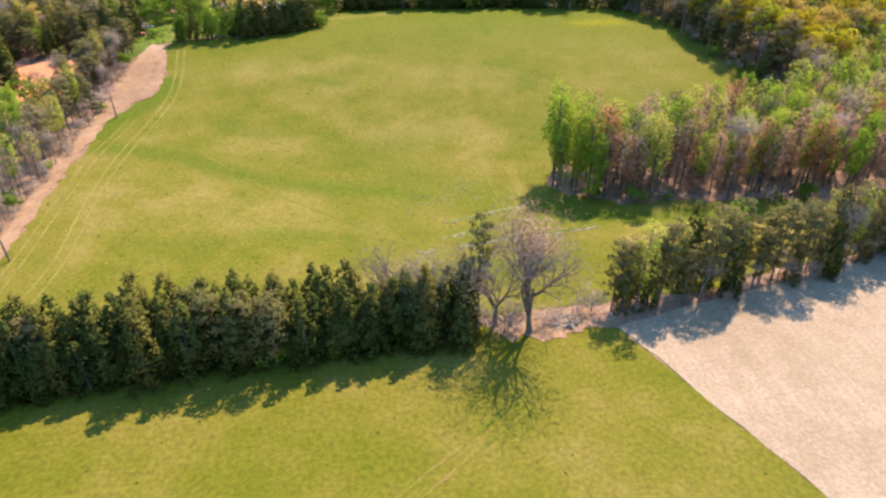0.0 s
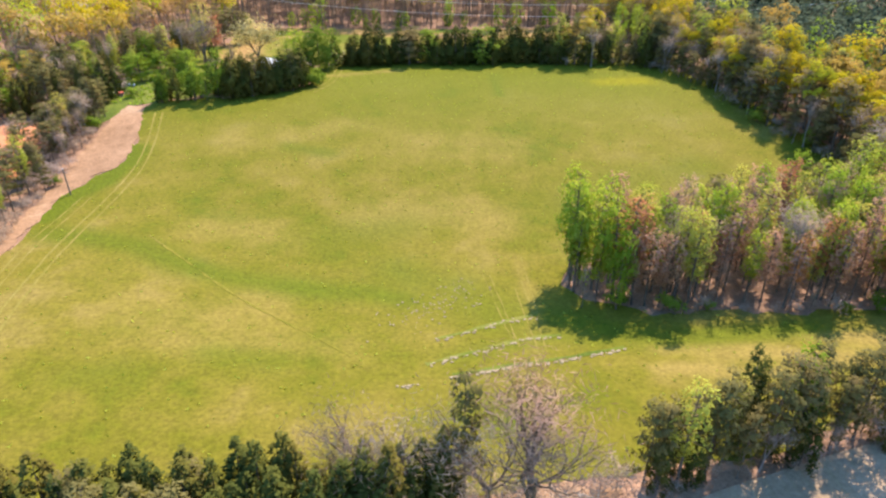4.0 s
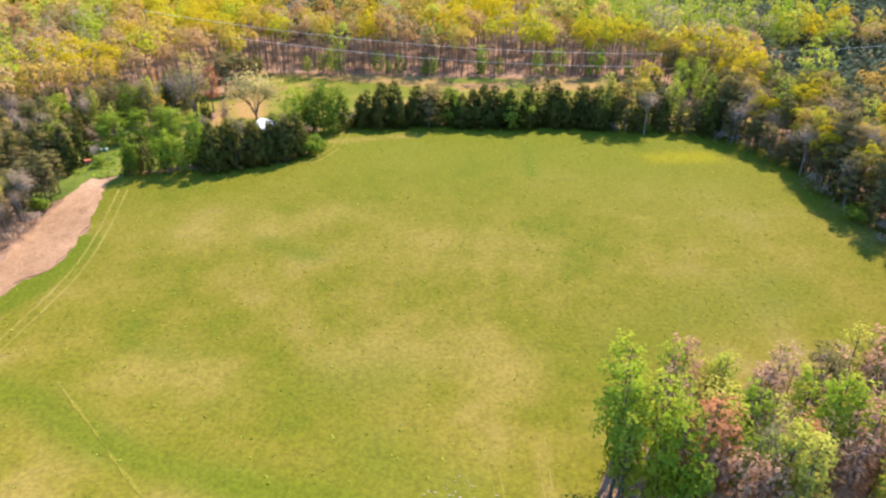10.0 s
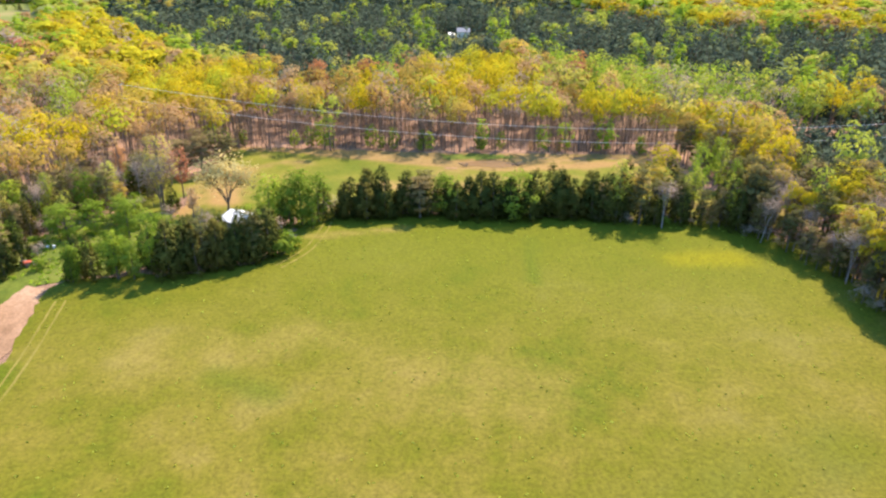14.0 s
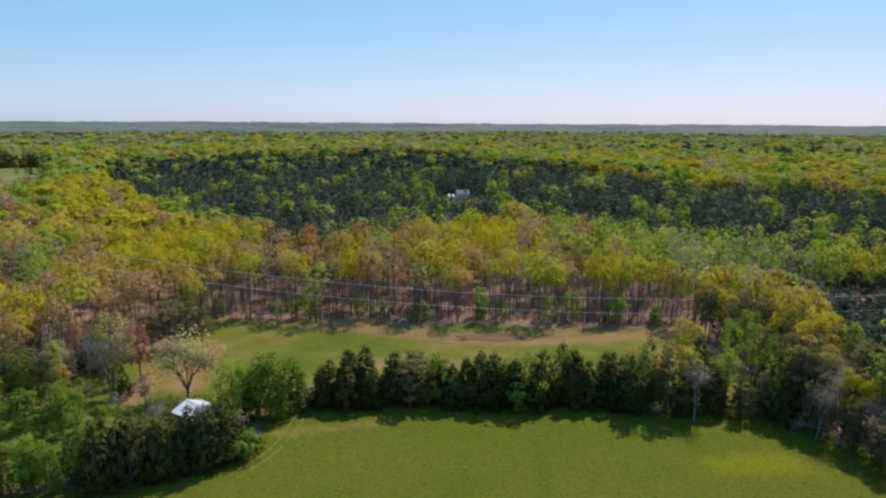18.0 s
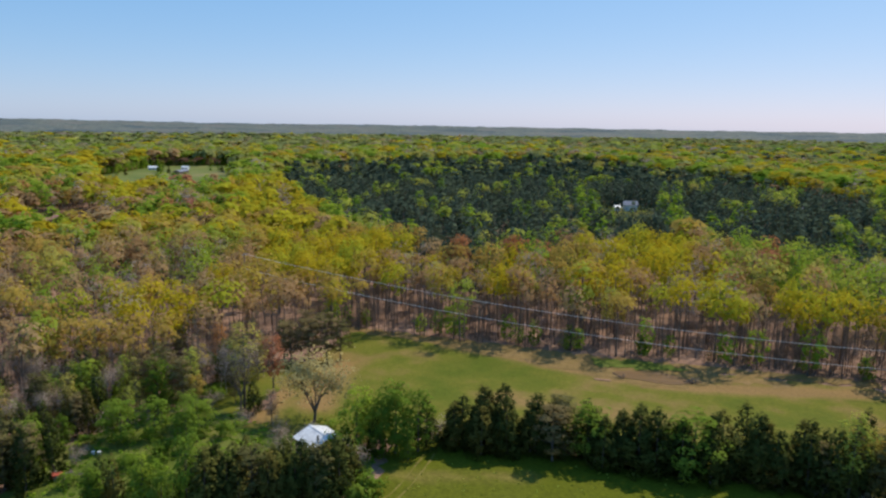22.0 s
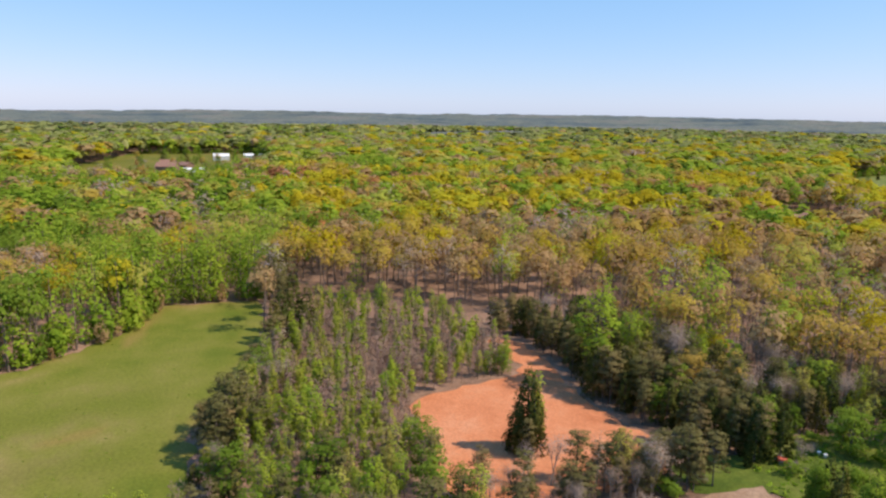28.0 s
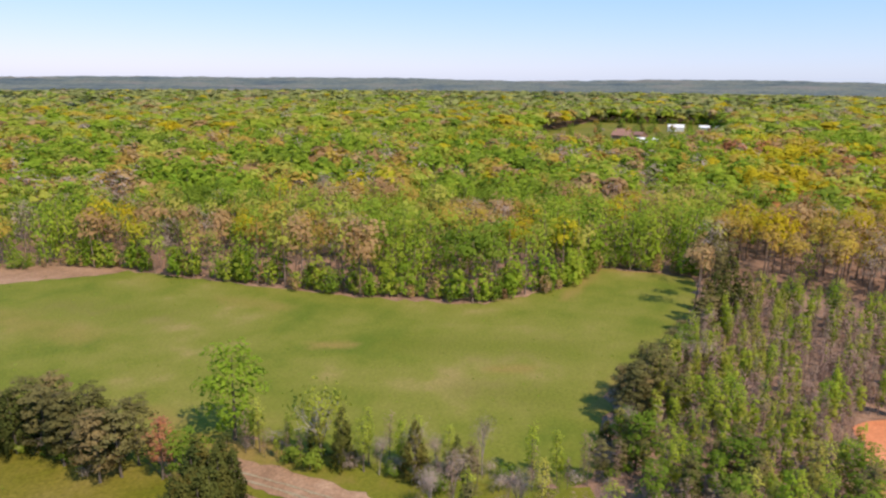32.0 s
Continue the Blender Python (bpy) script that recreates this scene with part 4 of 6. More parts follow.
row([(-56, 16), (-57, -10), (-60, -40)], 3.5, {"pine": 3, "cedar": 3, "brush": 1}, (8, 12), 28, 0.8, 1)
# pines, saplings and thicket between the west meadow and the clay field
row([(-82, 118), (-95, 116.5), (-108, 117), (-118, 119.5), (-130, 125), (-147, 129), (-160, 131)], 2.8, {"pine": 3, "brush": 2, "deep": 1.2, "shrub": 2, "stem": 1, "pale": 0.6}, (6, 11), 50, 1.0, 2, 1.15)
plant("cedar", -94.5, 113.3, 4.2, RNG, "low round dark evergreen at the meadow's edge", 1.8)
for bx, by, bh in ((-105, 119, 15), (-109, 121, 14), (-100, 117, 13), (-113, 118, 12), (-103, 124, 12), (-203, 135, 17), (-196, 136, 15), (-207, 139, 18), (-188, 136, 14)):
    plant("pine", bx, by, bh, RNG)
grove([(-86, 124), (-98, 121), (-116, 120), (-147, 130), (-166, 135), (-182, 141), (-176, 160), (-150, 152), (-128, 146), (-108, 146), (-92, 146)], 3.7,
      {"sapling": 6, "grey_sapling": 2.5, "pale": 0.8, "poplar": 0.8}, (6, 11), 29, 0.8)
grove([(-92, 146), (-108, 146), (-128, 146), (-150, 152), (-176, 160), (-158, 181), (-141, 186), (-126.5, 183.5), (-124, 176), (-122, 167), (-119, 156), (-108, 153), (-94, 152)], 3.4,
      {"sapling": 1.6, "grey_sapling": 6}, (6, 9.5), 43, 0.8)
row([(-160, 182), (-172, 163), (-183, 143)], 3.6, {"sapling": 5, "pale": 1, "poplar": 1.5}, (8, 13), 44, 1.2, 2)
for bx, by, bh in ((-125.8, 181, 7), (-127, 178.5, 6), (-128.5, 182.5, 7)):
    plant("deep", bx, by, bh, RNG, "low leafy green tree at the tip of the young wood", 1.1)
plant("poplar", -112.5, 150, 10, RNG, wide=1.3)
plant("poplar", -102, 130.5, 12, RNG, wide=1.3)
plant("poplar", -104, 133.5, 12, RNG, wide=1.3)
for bx, by, bh, ww in ((-161.5, 131.8, 13, 1.3), (-165, 133.5, 14, 1.2), (-170.6, 137.3, 18, 1.1), (-164.6, 140.4, 15.5, 1.1), (-158, 131, 9, 1.4)):
    plant("cedar", bx, by, bh, RNG, "tall dark evergreen at the end of the young wood", ww)
for bx, by, bh in ((-128.5, 129, 9.5), (-131, 128.5, 8), (-126, 127.5, 9), (-152, 131, 9)):
    plant("stem", bx, by, bh, RNG, "slim leafless purple-grey tree at the meadow's edge", 1.5)
grove([(-74, 118), (-86, 122), (-88, 146), (-92, 150), (-82, 151), (-73, 150), (-70, 140)], 4.0, {"poplar": 1.4, "deep": 1.2, "pine": 1.2, "pale": 2.2, "brush": 1.2, "grey_sapling": 1}, (8, 12.5), 30)
for bx, by, bh in ((-77, 156.6, 9.2), (-76.8, 173.6, 9.2), (-73.5, 175.5, 8), (-72.4, 178.4, 9.4), (-69.6, 183.9, 9.2), (-67, 180.5, 9), (-65.9, 187, 11.4), (-65.6, 191.6, 9.6), (-74.5, 180.5, 8.5), (-70, 189, 9), (-73, 187.5, 8)):
    plant("pine", bx, by, bh, RNG, "brown-green flat-topped pine at the edge of red clay", 1.25)
for bx, by, bh in ((-76.7, 168.9, 10), (-78, 165.5, 8), (-72, 184, 8), (-74, 161, 7.5)):
    plant("stem", bx, by, bh, RNG, "slim leafless grey tree at the edge of red clay", 1.2)
row([(-68.5, 156), (-68.5, 172), (-67.5, 192)], 2.6, {"pine": 4, "brush": 2.5, "grey_sapling": 0.7, "shrub": 0.6}, (6, 9), 31, 1.0, 2)
plant("cedar", -89.7, 170.4, 17, RNG, "tall column of an evergreen with a vine-green side on red clay", 0.95)
plant("cedar", -90.9, 169.6, 12.5, RNG, "dense lower evergreen beside the tall column on red clay", 1.2)
plant("cedar", -88.6, 171.2, 14.5, RNG, "dense evergreen beside the tall column on red clay", 0.85)
plant("sapling", -89.6, 171.9, 16, RNG, "light green vine grown up the evergreen column", 0.9)
plant("sapling", -88.8, 172.2, 13.5, RNG, "light green vine grown up the evergreen column", 0.9)
plant("pine", -86.8, 169.4, 8, RNG)
# the dark evergreen belt north of the clay field
grove([(-154, 196), (-145, 197), (-126, 196), (-113, 195), (-100, 195.5), (-88, 199), (-76, 197), (-66, 206), (-78, 214), (-100, 211), (-128, 206), (-152, 203)], 3.4, {"pine": 5, "cedar": 4, "deep": 0.5}, (8, 13), 32)
grove([(-152, 204), (-128, 207), (-100, 212), (-78, 215), (-76, 226), (-100, 226), (-152, 220)], 4.2, {"pine": 4, "cedar": 1, "poplar": 0.7, "pale": 1.2, "stem": 1.4, "brush": 0.5, "bronze_oak": 0.6}, (9, 14), 45)
plant("poplar", -112.4, 197.5, 24, RNG, "tall bright green tree over the evergreen belt", 1.5)
plant("poplar", -119.9, 211.2, 15, RNG, wide=1.4)
for bx, by, bh in ((-107, 214.8, 16), (-112, 216, 15), (-110, 219, 14)):
    plant("stem", bx, by, bh, RNG, "clump of slim leafless grey trees", 1.2)
for bx, by, bh in ((-112.6, 231.9, 10), (-107.8, 258, 9.5), (-117, 231, 10)):
    plant("yellow_oak", bx, by, bh, RNG, "small bright yellow-green tree in young leaf")
# trees in the far pastures
for bx, by, bh, kk in ((-522, 746, 8, "deep"), (-514, 750, 7, "deep"), (-507, 755, 8, "cedar"), (-508, 812, 10, "cedar"), (-500, 803, 11, "deep"), (-492, 793, 10, "deep"), (-486, 800, 9, "cedar"), (-512, 824, 9, "deep"), (-455, 852, 8, "deep"), (-447, 846, 8, "cedar"), (-462, 846, 7, "deep"), (-470, 762, 5, "shrub"), (-455, 766, 5, "shrub"), (-430, 752, 7, "deep")):
    plant(kk, bx, by, bh, RNG, wide=1.3)
# trees about the hamlet
for bx, by, bh, kk in ((-735, 36, 5, "deep"), (-738, 44, 5, "deep"), (-741, 52, 5, "cedar"), (-770, 74, 11, "bronze_oak"), (-788, 82, 12, "deep"), (-780, 92, 11, "pale"), (-800, 88, 13, "cedar"), (-812, 96, 10, "deep"), (-765, 48, 10, "stem"), (-758, 40, 10, "rust"), (-850, 150, 9, "deep"), (-842, 160, 8, "cedar"), (-835, 170, 10, "stem"), (-740, 118, 8, "pink"), (-745, 128, 9, "bronze_oak"), (-735, 138, 9, "pink"), (-730, 150, 9, "stem"), (-900, 140, 11, "deep")):
    plant(kk, bx, by, bh, RNG, wide=1.3)
# trees round the farms behind it
for bx, by, bh, kk in ((-920, 120, 12, "deep"), (-712, 20, 8, "deep"), (-716, 50, 7, "rust"), (-722, 108, 10, "deep"), (-760, 104, 12, "bronze_oak"), (-752, 62, 9, "pale"), (-705, 120, 9, "deep"), (-775, 120, 12, "deep"), (-800, 40, 12, "deep"), (-830, 60, 13, "cedar"), (-820, 120, 12, "bronze_oak"), (-850, 100, 12, "deep"), (-700, 62, 6, "pink"), (-790, 140, 12, "deep"), (-880, 60, 14, "deep"), (-940, 80, 14, "deep"), (-860, 30, 13, "bronze_oak"), (-780, 10, 12, "deep")):
    plant(kk, bx, by, bh, RNG, wide=1.3)
row([(-151, 189), (-158, 194), (-160, 200), (-152, 205)], 2.6, {"brush": 2, "pine": 3, "shrub": 1}, (6, 11), 41, 1.2, 2)
row([(-74, 72), (-76, 98)], 2.4, {"stem": 3, "pine": 1.5, "brush": 2, "pale": 1}, (6, 11), 42, 1.0)

# ---- the woods all round, which nobody could count ----


def level_noise(x, y, scale, seed):
    """Smooth noise from 0 to 1 over the plan."""
    rng = np.random.default_rng(seed)
    out = np.zeros_like(x)
    for k in range(7):
        a, f, p = rng.uniform(0, 6.28), rng.uniform(0.6, 1.7) / scale, rng.uniform(0, 6.28)
        out += np.sin((x * math.cos(a) + y * math.sin(a)) * f * 6.28 + p)
    return 0.5 + 0.5 * np.tanh(out / 2.4)


NEAR_PLOTS = [
    [(-62, 48), (140, 60), (140, 112), (-62, 92)], [(-88, 150), (-50, 150), (-50, 236), (-84, 236)],
    [(28, 100), (140, 100), (145, 175), (96, 175), (80, 160), (50, 160)], [(84, 165), (128, 165), (112, 225), (100, 252), (84, 252)],
    [(-70, 200), (-80, 242), (-72, 272), (-48, 285), (-40, 300), (90, 300), (90, 228), (-10, 200)],
    [(-80, 195), (-66, 232), (-80, 232), (-104, 226), (-158, 219), (-212, 142), (-170, 128), (-50, 80), (-50, 200)],
    [(-82, -60), (-50, -60), (-50, 120), (-82, 120)],
]


def free_ground(x, y):
    ok = np.ones(x.shape, bool)
    for poly in OPEN + NEAR_PLOTS:
        ok &= ~inside(poly, x, y)
    return ok


def stand(name, label, material, kind, x, y, h, quads, size, seed, slim=0.85, tilt=0.24, broad=1.0, rise=0.35, vary=1.0):
    """Many crowns in one mesh: lumps of leaf sprays, each crown of its own shape."""
    rng = np.random.default_rng(seed)
    made = [crown_arrays(kind, rng, 1.0, quads, size, slim, tilt)[0] for _ in range(6)]
    temps, ways = [a[0].reshape(-1, 3, 3) for a in made], [a[2].reshape(-1, 3, 3) for a in made]
    which = rng.integers(0, 6, len(x))
    vs, ns, ts = [], [], []
    for k in range(6):
        m = which == k
        if not m.any():
            continue
        a = rng.uniform(0, 6.28, m.sum())
        ca, sa = np.cos(a)[:, None, None], np.sin(a)[:, None, None]
        t = temps[k][None]
        wide = (broad * h[m] * rng.uniform(0.85, 1.2, m.sum()))[:, None, None]
        px_ = (t[..., 0] * ca - t[..., 1] * sa) * wide + x[m][:, None, None]
        py_ = (t[..., 0] * sa + t[..., 1] * ca) * wide + y[m][:, None, None]
        pz_ = t[..., 2] * h[m][:, None, None] + land(x[m], y[m])[:, None, None]
        vs.append(np.stack([px_, py_, pz_], -1).reshape(-1, 3))
        ts.append(np.repeat(0.5 + vary * rng.uniform(-0.5, 0.5, m.sum()), temps[k].shape[0] * 3))
        u = ways[k][None] + np.array((0, 0, rise))
        ns.append(np.stack([u[..., 0] * ca - u[..., 1] * sa, u[..., 0] * sa + u[..., 1] * ca, u[..., 2] + 0 * ca], -1).reshape(-1, 3))
    v = np.concatenate(vs)
    return tagged(new(name, mesh_of(name, v, np.arange(len(v)).reshape(-1, 3), material, normals=np.concatenate(ns), tint=np.concatenate(ts))), label, "woodland", kind="stuff")


def trunks(name, label, x, y, h, seed, width=0.011):
    rng = np.random.default_rng(seed)
    n = len(x)
    a = np.arange(4) * math.pi / 2
    ring = np.stack([np.cos(a), np.sin(a)], -1)
    r = (h * width * rng.uniform(0.7, 1.3, n))[:, None, None]
    base = np.concatenate([x[:, None, None] + ring[None, :, :1] * r, y[:, None, None] + ring[None, :, 1:] * r, np.broadcast_to((land(x, y) - 0.3)[:, None, None], (n, 4, 1))], -1)
    lean = rng.normal(0, 0.03, (n, 1, 2)) * h[:, None, None]
    topv = np.concatenate([x[:, None, None] + lean[..., :1] + ring[None, :, :1] * r * 0.35, y[:, None, None] + lean[..., 1:] + ring[None, :, 1:] * r * 0.35, np.broadcast_to((land(x, y) + 0.8 * h)[:, None, None], (n, 4, 1))], -1)
    v = np.concatenate([base, topv], 1).reshape(-1, 3)
    q = np.array([(k, (k + 1) % 4, 4 + (k + 1) % 4, 4 + k) for k in range(4)])
    f = (np.arange(n)[:, None, None] * 8 + q[None]).reshape(-1, 4)
    return tagged(new(name, mesh_of(name, v, f, WOOD_BARK)), label, "tree trunks", kind="stuff")


def scatter(spacing, near, far, seed):
    rng = np.random.default_rng(seed)
    ax = np.arange(-far - 40, far + 40, spacing)
    X, Y = np.meshgrid(ax, ax)
    x = X.ravel() + rng.uniform(-0.42, 0.42, X.size) * spacing + 15
    y = Y.ravel() + rng.uniform(-0.42, 0.42, X.size) * spacing + 119
    d = np.hypot(x - 15, y - 119)
    bearing = np.degrees(np.arctan2(-(x - 15), y - 119))
    seen = ((bearing > -40) & (bearing < 144)) | ((d < 330) & (bearing > -85) & (bearing < 0)) | ((d < 120) & (y > 60))
    ok = (d > near) & (d <= far) & seen
    x, y = x[ok], y[ok]
    free = free_ground(x, y)
    return x[free], y[free], rng


def wood_kinds(x, y, rng):
    """Which hue each crown has, by its number in STANDS."""
    n = len(x)
    d = np.hypot(x - 15, y - 119)
    v, drift = rng.uniform(0, 1, n), level_noise(x, y, 85, 3) - 0.5
    u = 0.5 * v + 0.25 + 1.0 * drift
    kind = np.select([u < 0.40, u < 0.56, u < 0.64, u < 0.75, u < 0.98, u < 1.05], [0, 1, 8, 3, 2, 4], 5)
    spread = 0.45 * v + 0.27 + 1.0 * (level_noise(x, y, 95, 4) - 0.5)
    west = (x < -120) & (y < 150)
    kind = np.where(west, np.select([spread < 0.08, spread < 0.54, spread < 0.70, spread < 0.74, spread < 0.82, spread < 0.96], [4, 2, 3, 0, 1, 8], 7), kind)
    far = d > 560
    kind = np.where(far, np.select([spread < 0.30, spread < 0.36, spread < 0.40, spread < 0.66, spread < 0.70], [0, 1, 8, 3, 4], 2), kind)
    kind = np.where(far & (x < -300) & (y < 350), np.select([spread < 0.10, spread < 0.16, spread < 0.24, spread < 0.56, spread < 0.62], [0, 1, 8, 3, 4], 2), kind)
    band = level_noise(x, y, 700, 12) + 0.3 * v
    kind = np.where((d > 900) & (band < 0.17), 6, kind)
    # haze by colour: the greyed foliage takes over as distance grows
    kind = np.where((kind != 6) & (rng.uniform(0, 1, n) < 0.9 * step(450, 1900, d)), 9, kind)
    edge = (y > 290) & (y < 345) & (x > -60) & (x < 60)
    kind = np.where(edge, np.select([v < 0.22, v < 0.48, v < 0.76, v < 0.9], [1, 8, 0, 3], 7), kind)
    oaks = (y > 142) & (y < 325) & (x > -250) & (x < -60)
    shade = 0.6 * v + 0.2 + 0.7 * drift
    kind = np.where(oaks, np.select([shade < 0.22, shade < 0.44, shade < 0.72, shade < 0.77, shade < 0.90], [0, 1, 8, 3, 2], 7), kind)
    poplars = (x > 84) & (y > 300) & (y < 375)
    kind = np.where(poplars, np.select([u < 0.22, u < 0.34, u < 0.62, u < 0.9], [0, 8, 3, 2], 7), kind)
    pines = inside(PLANTATION, x, y) | inside(YOUNG_PINES, x, y)
    clump = v + 0.8 * (level_noise(x, y, 60, 21) - 0.5)
    kind = np.where(pines, np.select([clump < 1.0, clump < 1.12], [6, 2], 3), kind)
    kind = np.where(inside(YOUNG_PINES, x, y), np.where(v < 0.985, 6, 2), kind)
    return np.where(~pines & (rng.uniform(0, 1, n) < 0.04), 7, kind)


STANDS = [("yellow", "round", "yellow-green oaks in spring flower"), ("bronze", "round", "bronze-brown oaks with opening leaves"), ("green", "spire", "fresh green poplars"),
          ("pale", "round", "pale green thin-leaved trees"), ("deep", "round", "deep green trees"), ("rust", "round", "rust-red maples"), ("plantation", "cedar", "dark plantation pines"),
          ("twig", "round", "leafless grey trees"), ("umber", "round", "umber-brown oaks in bud"), ("hazed", "round", "mixed trees greyed in colour for haze")]
for band, (near, far, spacing, quads, size, h0) in {"near": (60, 290, 7.0, 350, 0.0265, 22.5), "middle": (290, 620, 8.4, 86, 0.068, 22.5), "distant": (620, 1200, 12.5, 40, 0.12, 24), "remote": (1200, 2100, 20.0, 16, 0.21, 26)}.items():
    x, y, rng = scatter(spacing, near, far, int(near))
    thin = rng.uniform(0, 1, len(x)) < np.where((y > 225) & (y < 330) & (x > -190) & (x < 95), 0.72, 1.0)
    x, y = x[thin], y[thin]
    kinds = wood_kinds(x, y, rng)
    hs = h0 * rng.uniform(0.74, 1.12, len(x))
    hs = np.where(inside(PLANTATION, x, y), hs * 0.78, np.where(inside(YOUNG_PINES, x, y), hs * 0.55, hs))
    for plot, nearer in ((FARM, (0.97, 0.94, 0.88, 0.82, 0.77)), (HAMLET, (0.97, 0.94, 0.88, 0.82, 0.77)), (FELLED, (0.975, 0.95, 0.93)), (YARD, (0.94, 0.88, 0.82)), (FARFIELD, (0.94, 0.88))):
        for q in nearer:
            hs = np.where(inside([(15 + (px - 15) * q, 119 + (py - 119) * q) for px, py in plot], x, y), np.minimum(hs, 5.0), hs)
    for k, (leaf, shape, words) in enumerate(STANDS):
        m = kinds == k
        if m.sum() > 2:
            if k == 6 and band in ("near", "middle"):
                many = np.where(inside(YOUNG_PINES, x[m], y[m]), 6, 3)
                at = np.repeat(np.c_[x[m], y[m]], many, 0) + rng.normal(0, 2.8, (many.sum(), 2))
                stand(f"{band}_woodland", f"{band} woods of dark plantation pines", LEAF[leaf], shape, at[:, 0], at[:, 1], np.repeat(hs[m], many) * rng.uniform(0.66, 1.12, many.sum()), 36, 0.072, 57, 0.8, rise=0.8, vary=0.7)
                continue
            if leaf in ("yellow", "bronze", "umber", "deep", "rust", "hazed") or (band != "near" and leaf == "pale") or (band in ("distant", "remote") and leaf == "green"):
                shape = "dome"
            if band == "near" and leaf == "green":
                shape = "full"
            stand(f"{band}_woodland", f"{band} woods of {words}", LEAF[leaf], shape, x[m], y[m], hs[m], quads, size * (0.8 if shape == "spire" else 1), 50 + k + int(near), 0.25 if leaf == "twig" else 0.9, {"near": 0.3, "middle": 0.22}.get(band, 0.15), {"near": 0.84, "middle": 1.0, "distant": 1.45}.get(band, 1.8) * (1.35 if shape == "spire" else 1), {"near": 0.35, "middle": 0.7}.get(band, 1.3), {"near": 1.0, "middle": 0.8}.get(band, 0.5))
    if band in ("near", "middle"):
        trunks("woodland_trunks", f"straight brown trunks of the {band} woods", x, y, hs, 70 + int(near))

rng = np.random.default_rng(77)
tx, ty = rng.uniform(-66, 92, 900), 300 + np.abs(rng.normal(0, 22, 900))
trunks("woodland_trunks", "slim brown stems standing between the oaks", tx, ty, rng.uniform(9, 19, 900), 78, 0.007)
tx, ty = rng.uniform(-165, -66, 500), 236 + np.abs(rng.normal(0, 30, 500))
trunks("woodland_trunks", "slim brown stems standing between the oaks", tx, ty, rng.uniform(9, 19, 500), 79, 0.007)
tx, ty = rng.uniform(-40, 92, 200), 304 + np.abs(rng.normal(0, 16, 200))
stand("woodland_thicket", "pinkish-brown leafless young growth under the oaks", LEAF["thicket"], "sapling", tx, ty, rng.uniform(7, 15, 200), 80, 0.04, 80, 0.16)
tx, ty = rng.uniform(-165, -66, 180), 236 + np.abs(rng.normal(0, 24, 180))
stand("woodland_thicket", "pinkish-brown leafless young growth under the oaks", LEAF["thicket"], "sapling", tx, ty, rng.uniform(7, 14, 180), 80, 0.04, 81, 0.16)
tx, ty = rng.uniform(34, 122, 420), rng.uniform(109, 165, 420)
keep = inside(CLUMP, tx, ty)
tx, ty = tx[keep], ty[keep]
stand("woodland_thicket", "pinkish-brown leafless young growth between the poplars", LEAF["pink"], "sapling", tx, ty, rng.uniform(6, 13, len(tx)), 90, 0.036, 82, 0.14)
# low growth that closes the foot of the woods
EDGES = [[(-128, -104), (-155, -58), (-155.5, -43), (-155.5, 36), (-161, 73), (-185, 94.5), (-210.5, 100), (-210, 133)],
         [(-64, 306), (-30, 305), (2, 303), (50, 303), (84, 302)], [(-160, 222), (-128, 226), (-100, 228), (-80, 236)],
         [(-660, 114), (-770, 152), (-880, 194), (-1004, 164), (-1004, 20)], [(-362, 738), (-490, 954), (-578, 902), (-524, 722)]]
rng = np.random.default_rng(123)
for words, leaf, share, low, high in (("bronze and grey", "umber", 0.2, 3, 8), ("deep green", "deep", 0.4, 2, 8), ("fresh green", "green", 0.5, 4, 12)):
    ex, ey = [], []
    for k, line in enumerate(EDGES):
        for (ax, ay), (bx, by) in zip(line, line[1:]):
            n = int(math.hypot(bx - ax, by - ay) / 3.4 * share * (2.4, 0.5, 1.0, 3.0, 3.0)[k]) + 1
            u = rng.uniform(0, 1, n)
            ex += list(ax + (bx - ax) * u + rng.normal(0, 1.6, n))
            ey += list(ay + (by - ay) * u + rng.normal(0, 1.6, n))
    ex, ey = np.array(ex), np.array(ey)
    stand("woodland_edge", f"{words} undergrowth along the foot of the woods", LEAF[leaf], "full", ex, ey, rng.uniform(low, high, len(ex)), 200, 0.055, 140)

# leafless purple-grey thicket between the saplings of the young wood
YOUNG = [(-84, 122), (-98, 120), (-116, 119), (-147, 129), (-168, 134), (-184, 140), (-172, 162), (-158, 182), (-141, 186.5), (-126.5, 184), (-124, 176), (-122, 167), (-119, 156), (-108, 153), (-94, 152), (-88, 148)]
patch("grove_floor", [(-138 + (px + 138) * 1.02, 152 + (py - 152) * 1.03) for px, py in YOUNG], LITTER, 0.11, "brown leaf litter under the young wood", "ground", 0.8, 4.0, 3.0)
tx, ty = rng.uniform(-205, -84, 1500), rng.uniform(118, 188, 1500)
keep = inside(YOUNG, tx, ty)
tx, ty = tx[keep][:560], ty[keep][:560]
stand("young_thicket", "leafless purple-grey young stems between the saplings", LEAF["thicket"], "sapling", tx, ty, rng.uniform(5, 9.5, len(tx)), 64, 0.06, 151, 0.22)
trunks("thicket_stems", "thin grey stems of the young thicket", tx, ty, rng.uniform(5, 8, len(tx)), 152, 0.006)
tx, ty = rng.uniform(-205, -84, 700), rng.uniform(118, 188, 700)
keep = inside(YOUNG, tx, ty)
tx, ty = tx[keep][:160], ty[keep][:160]
stand("young_thicket", "light green young leafy stems between the saplings", LEAF["young"], "sapling", tx, ty, rng.uniform(5, 9.5, len(tx)), 150, 0.045, 153)

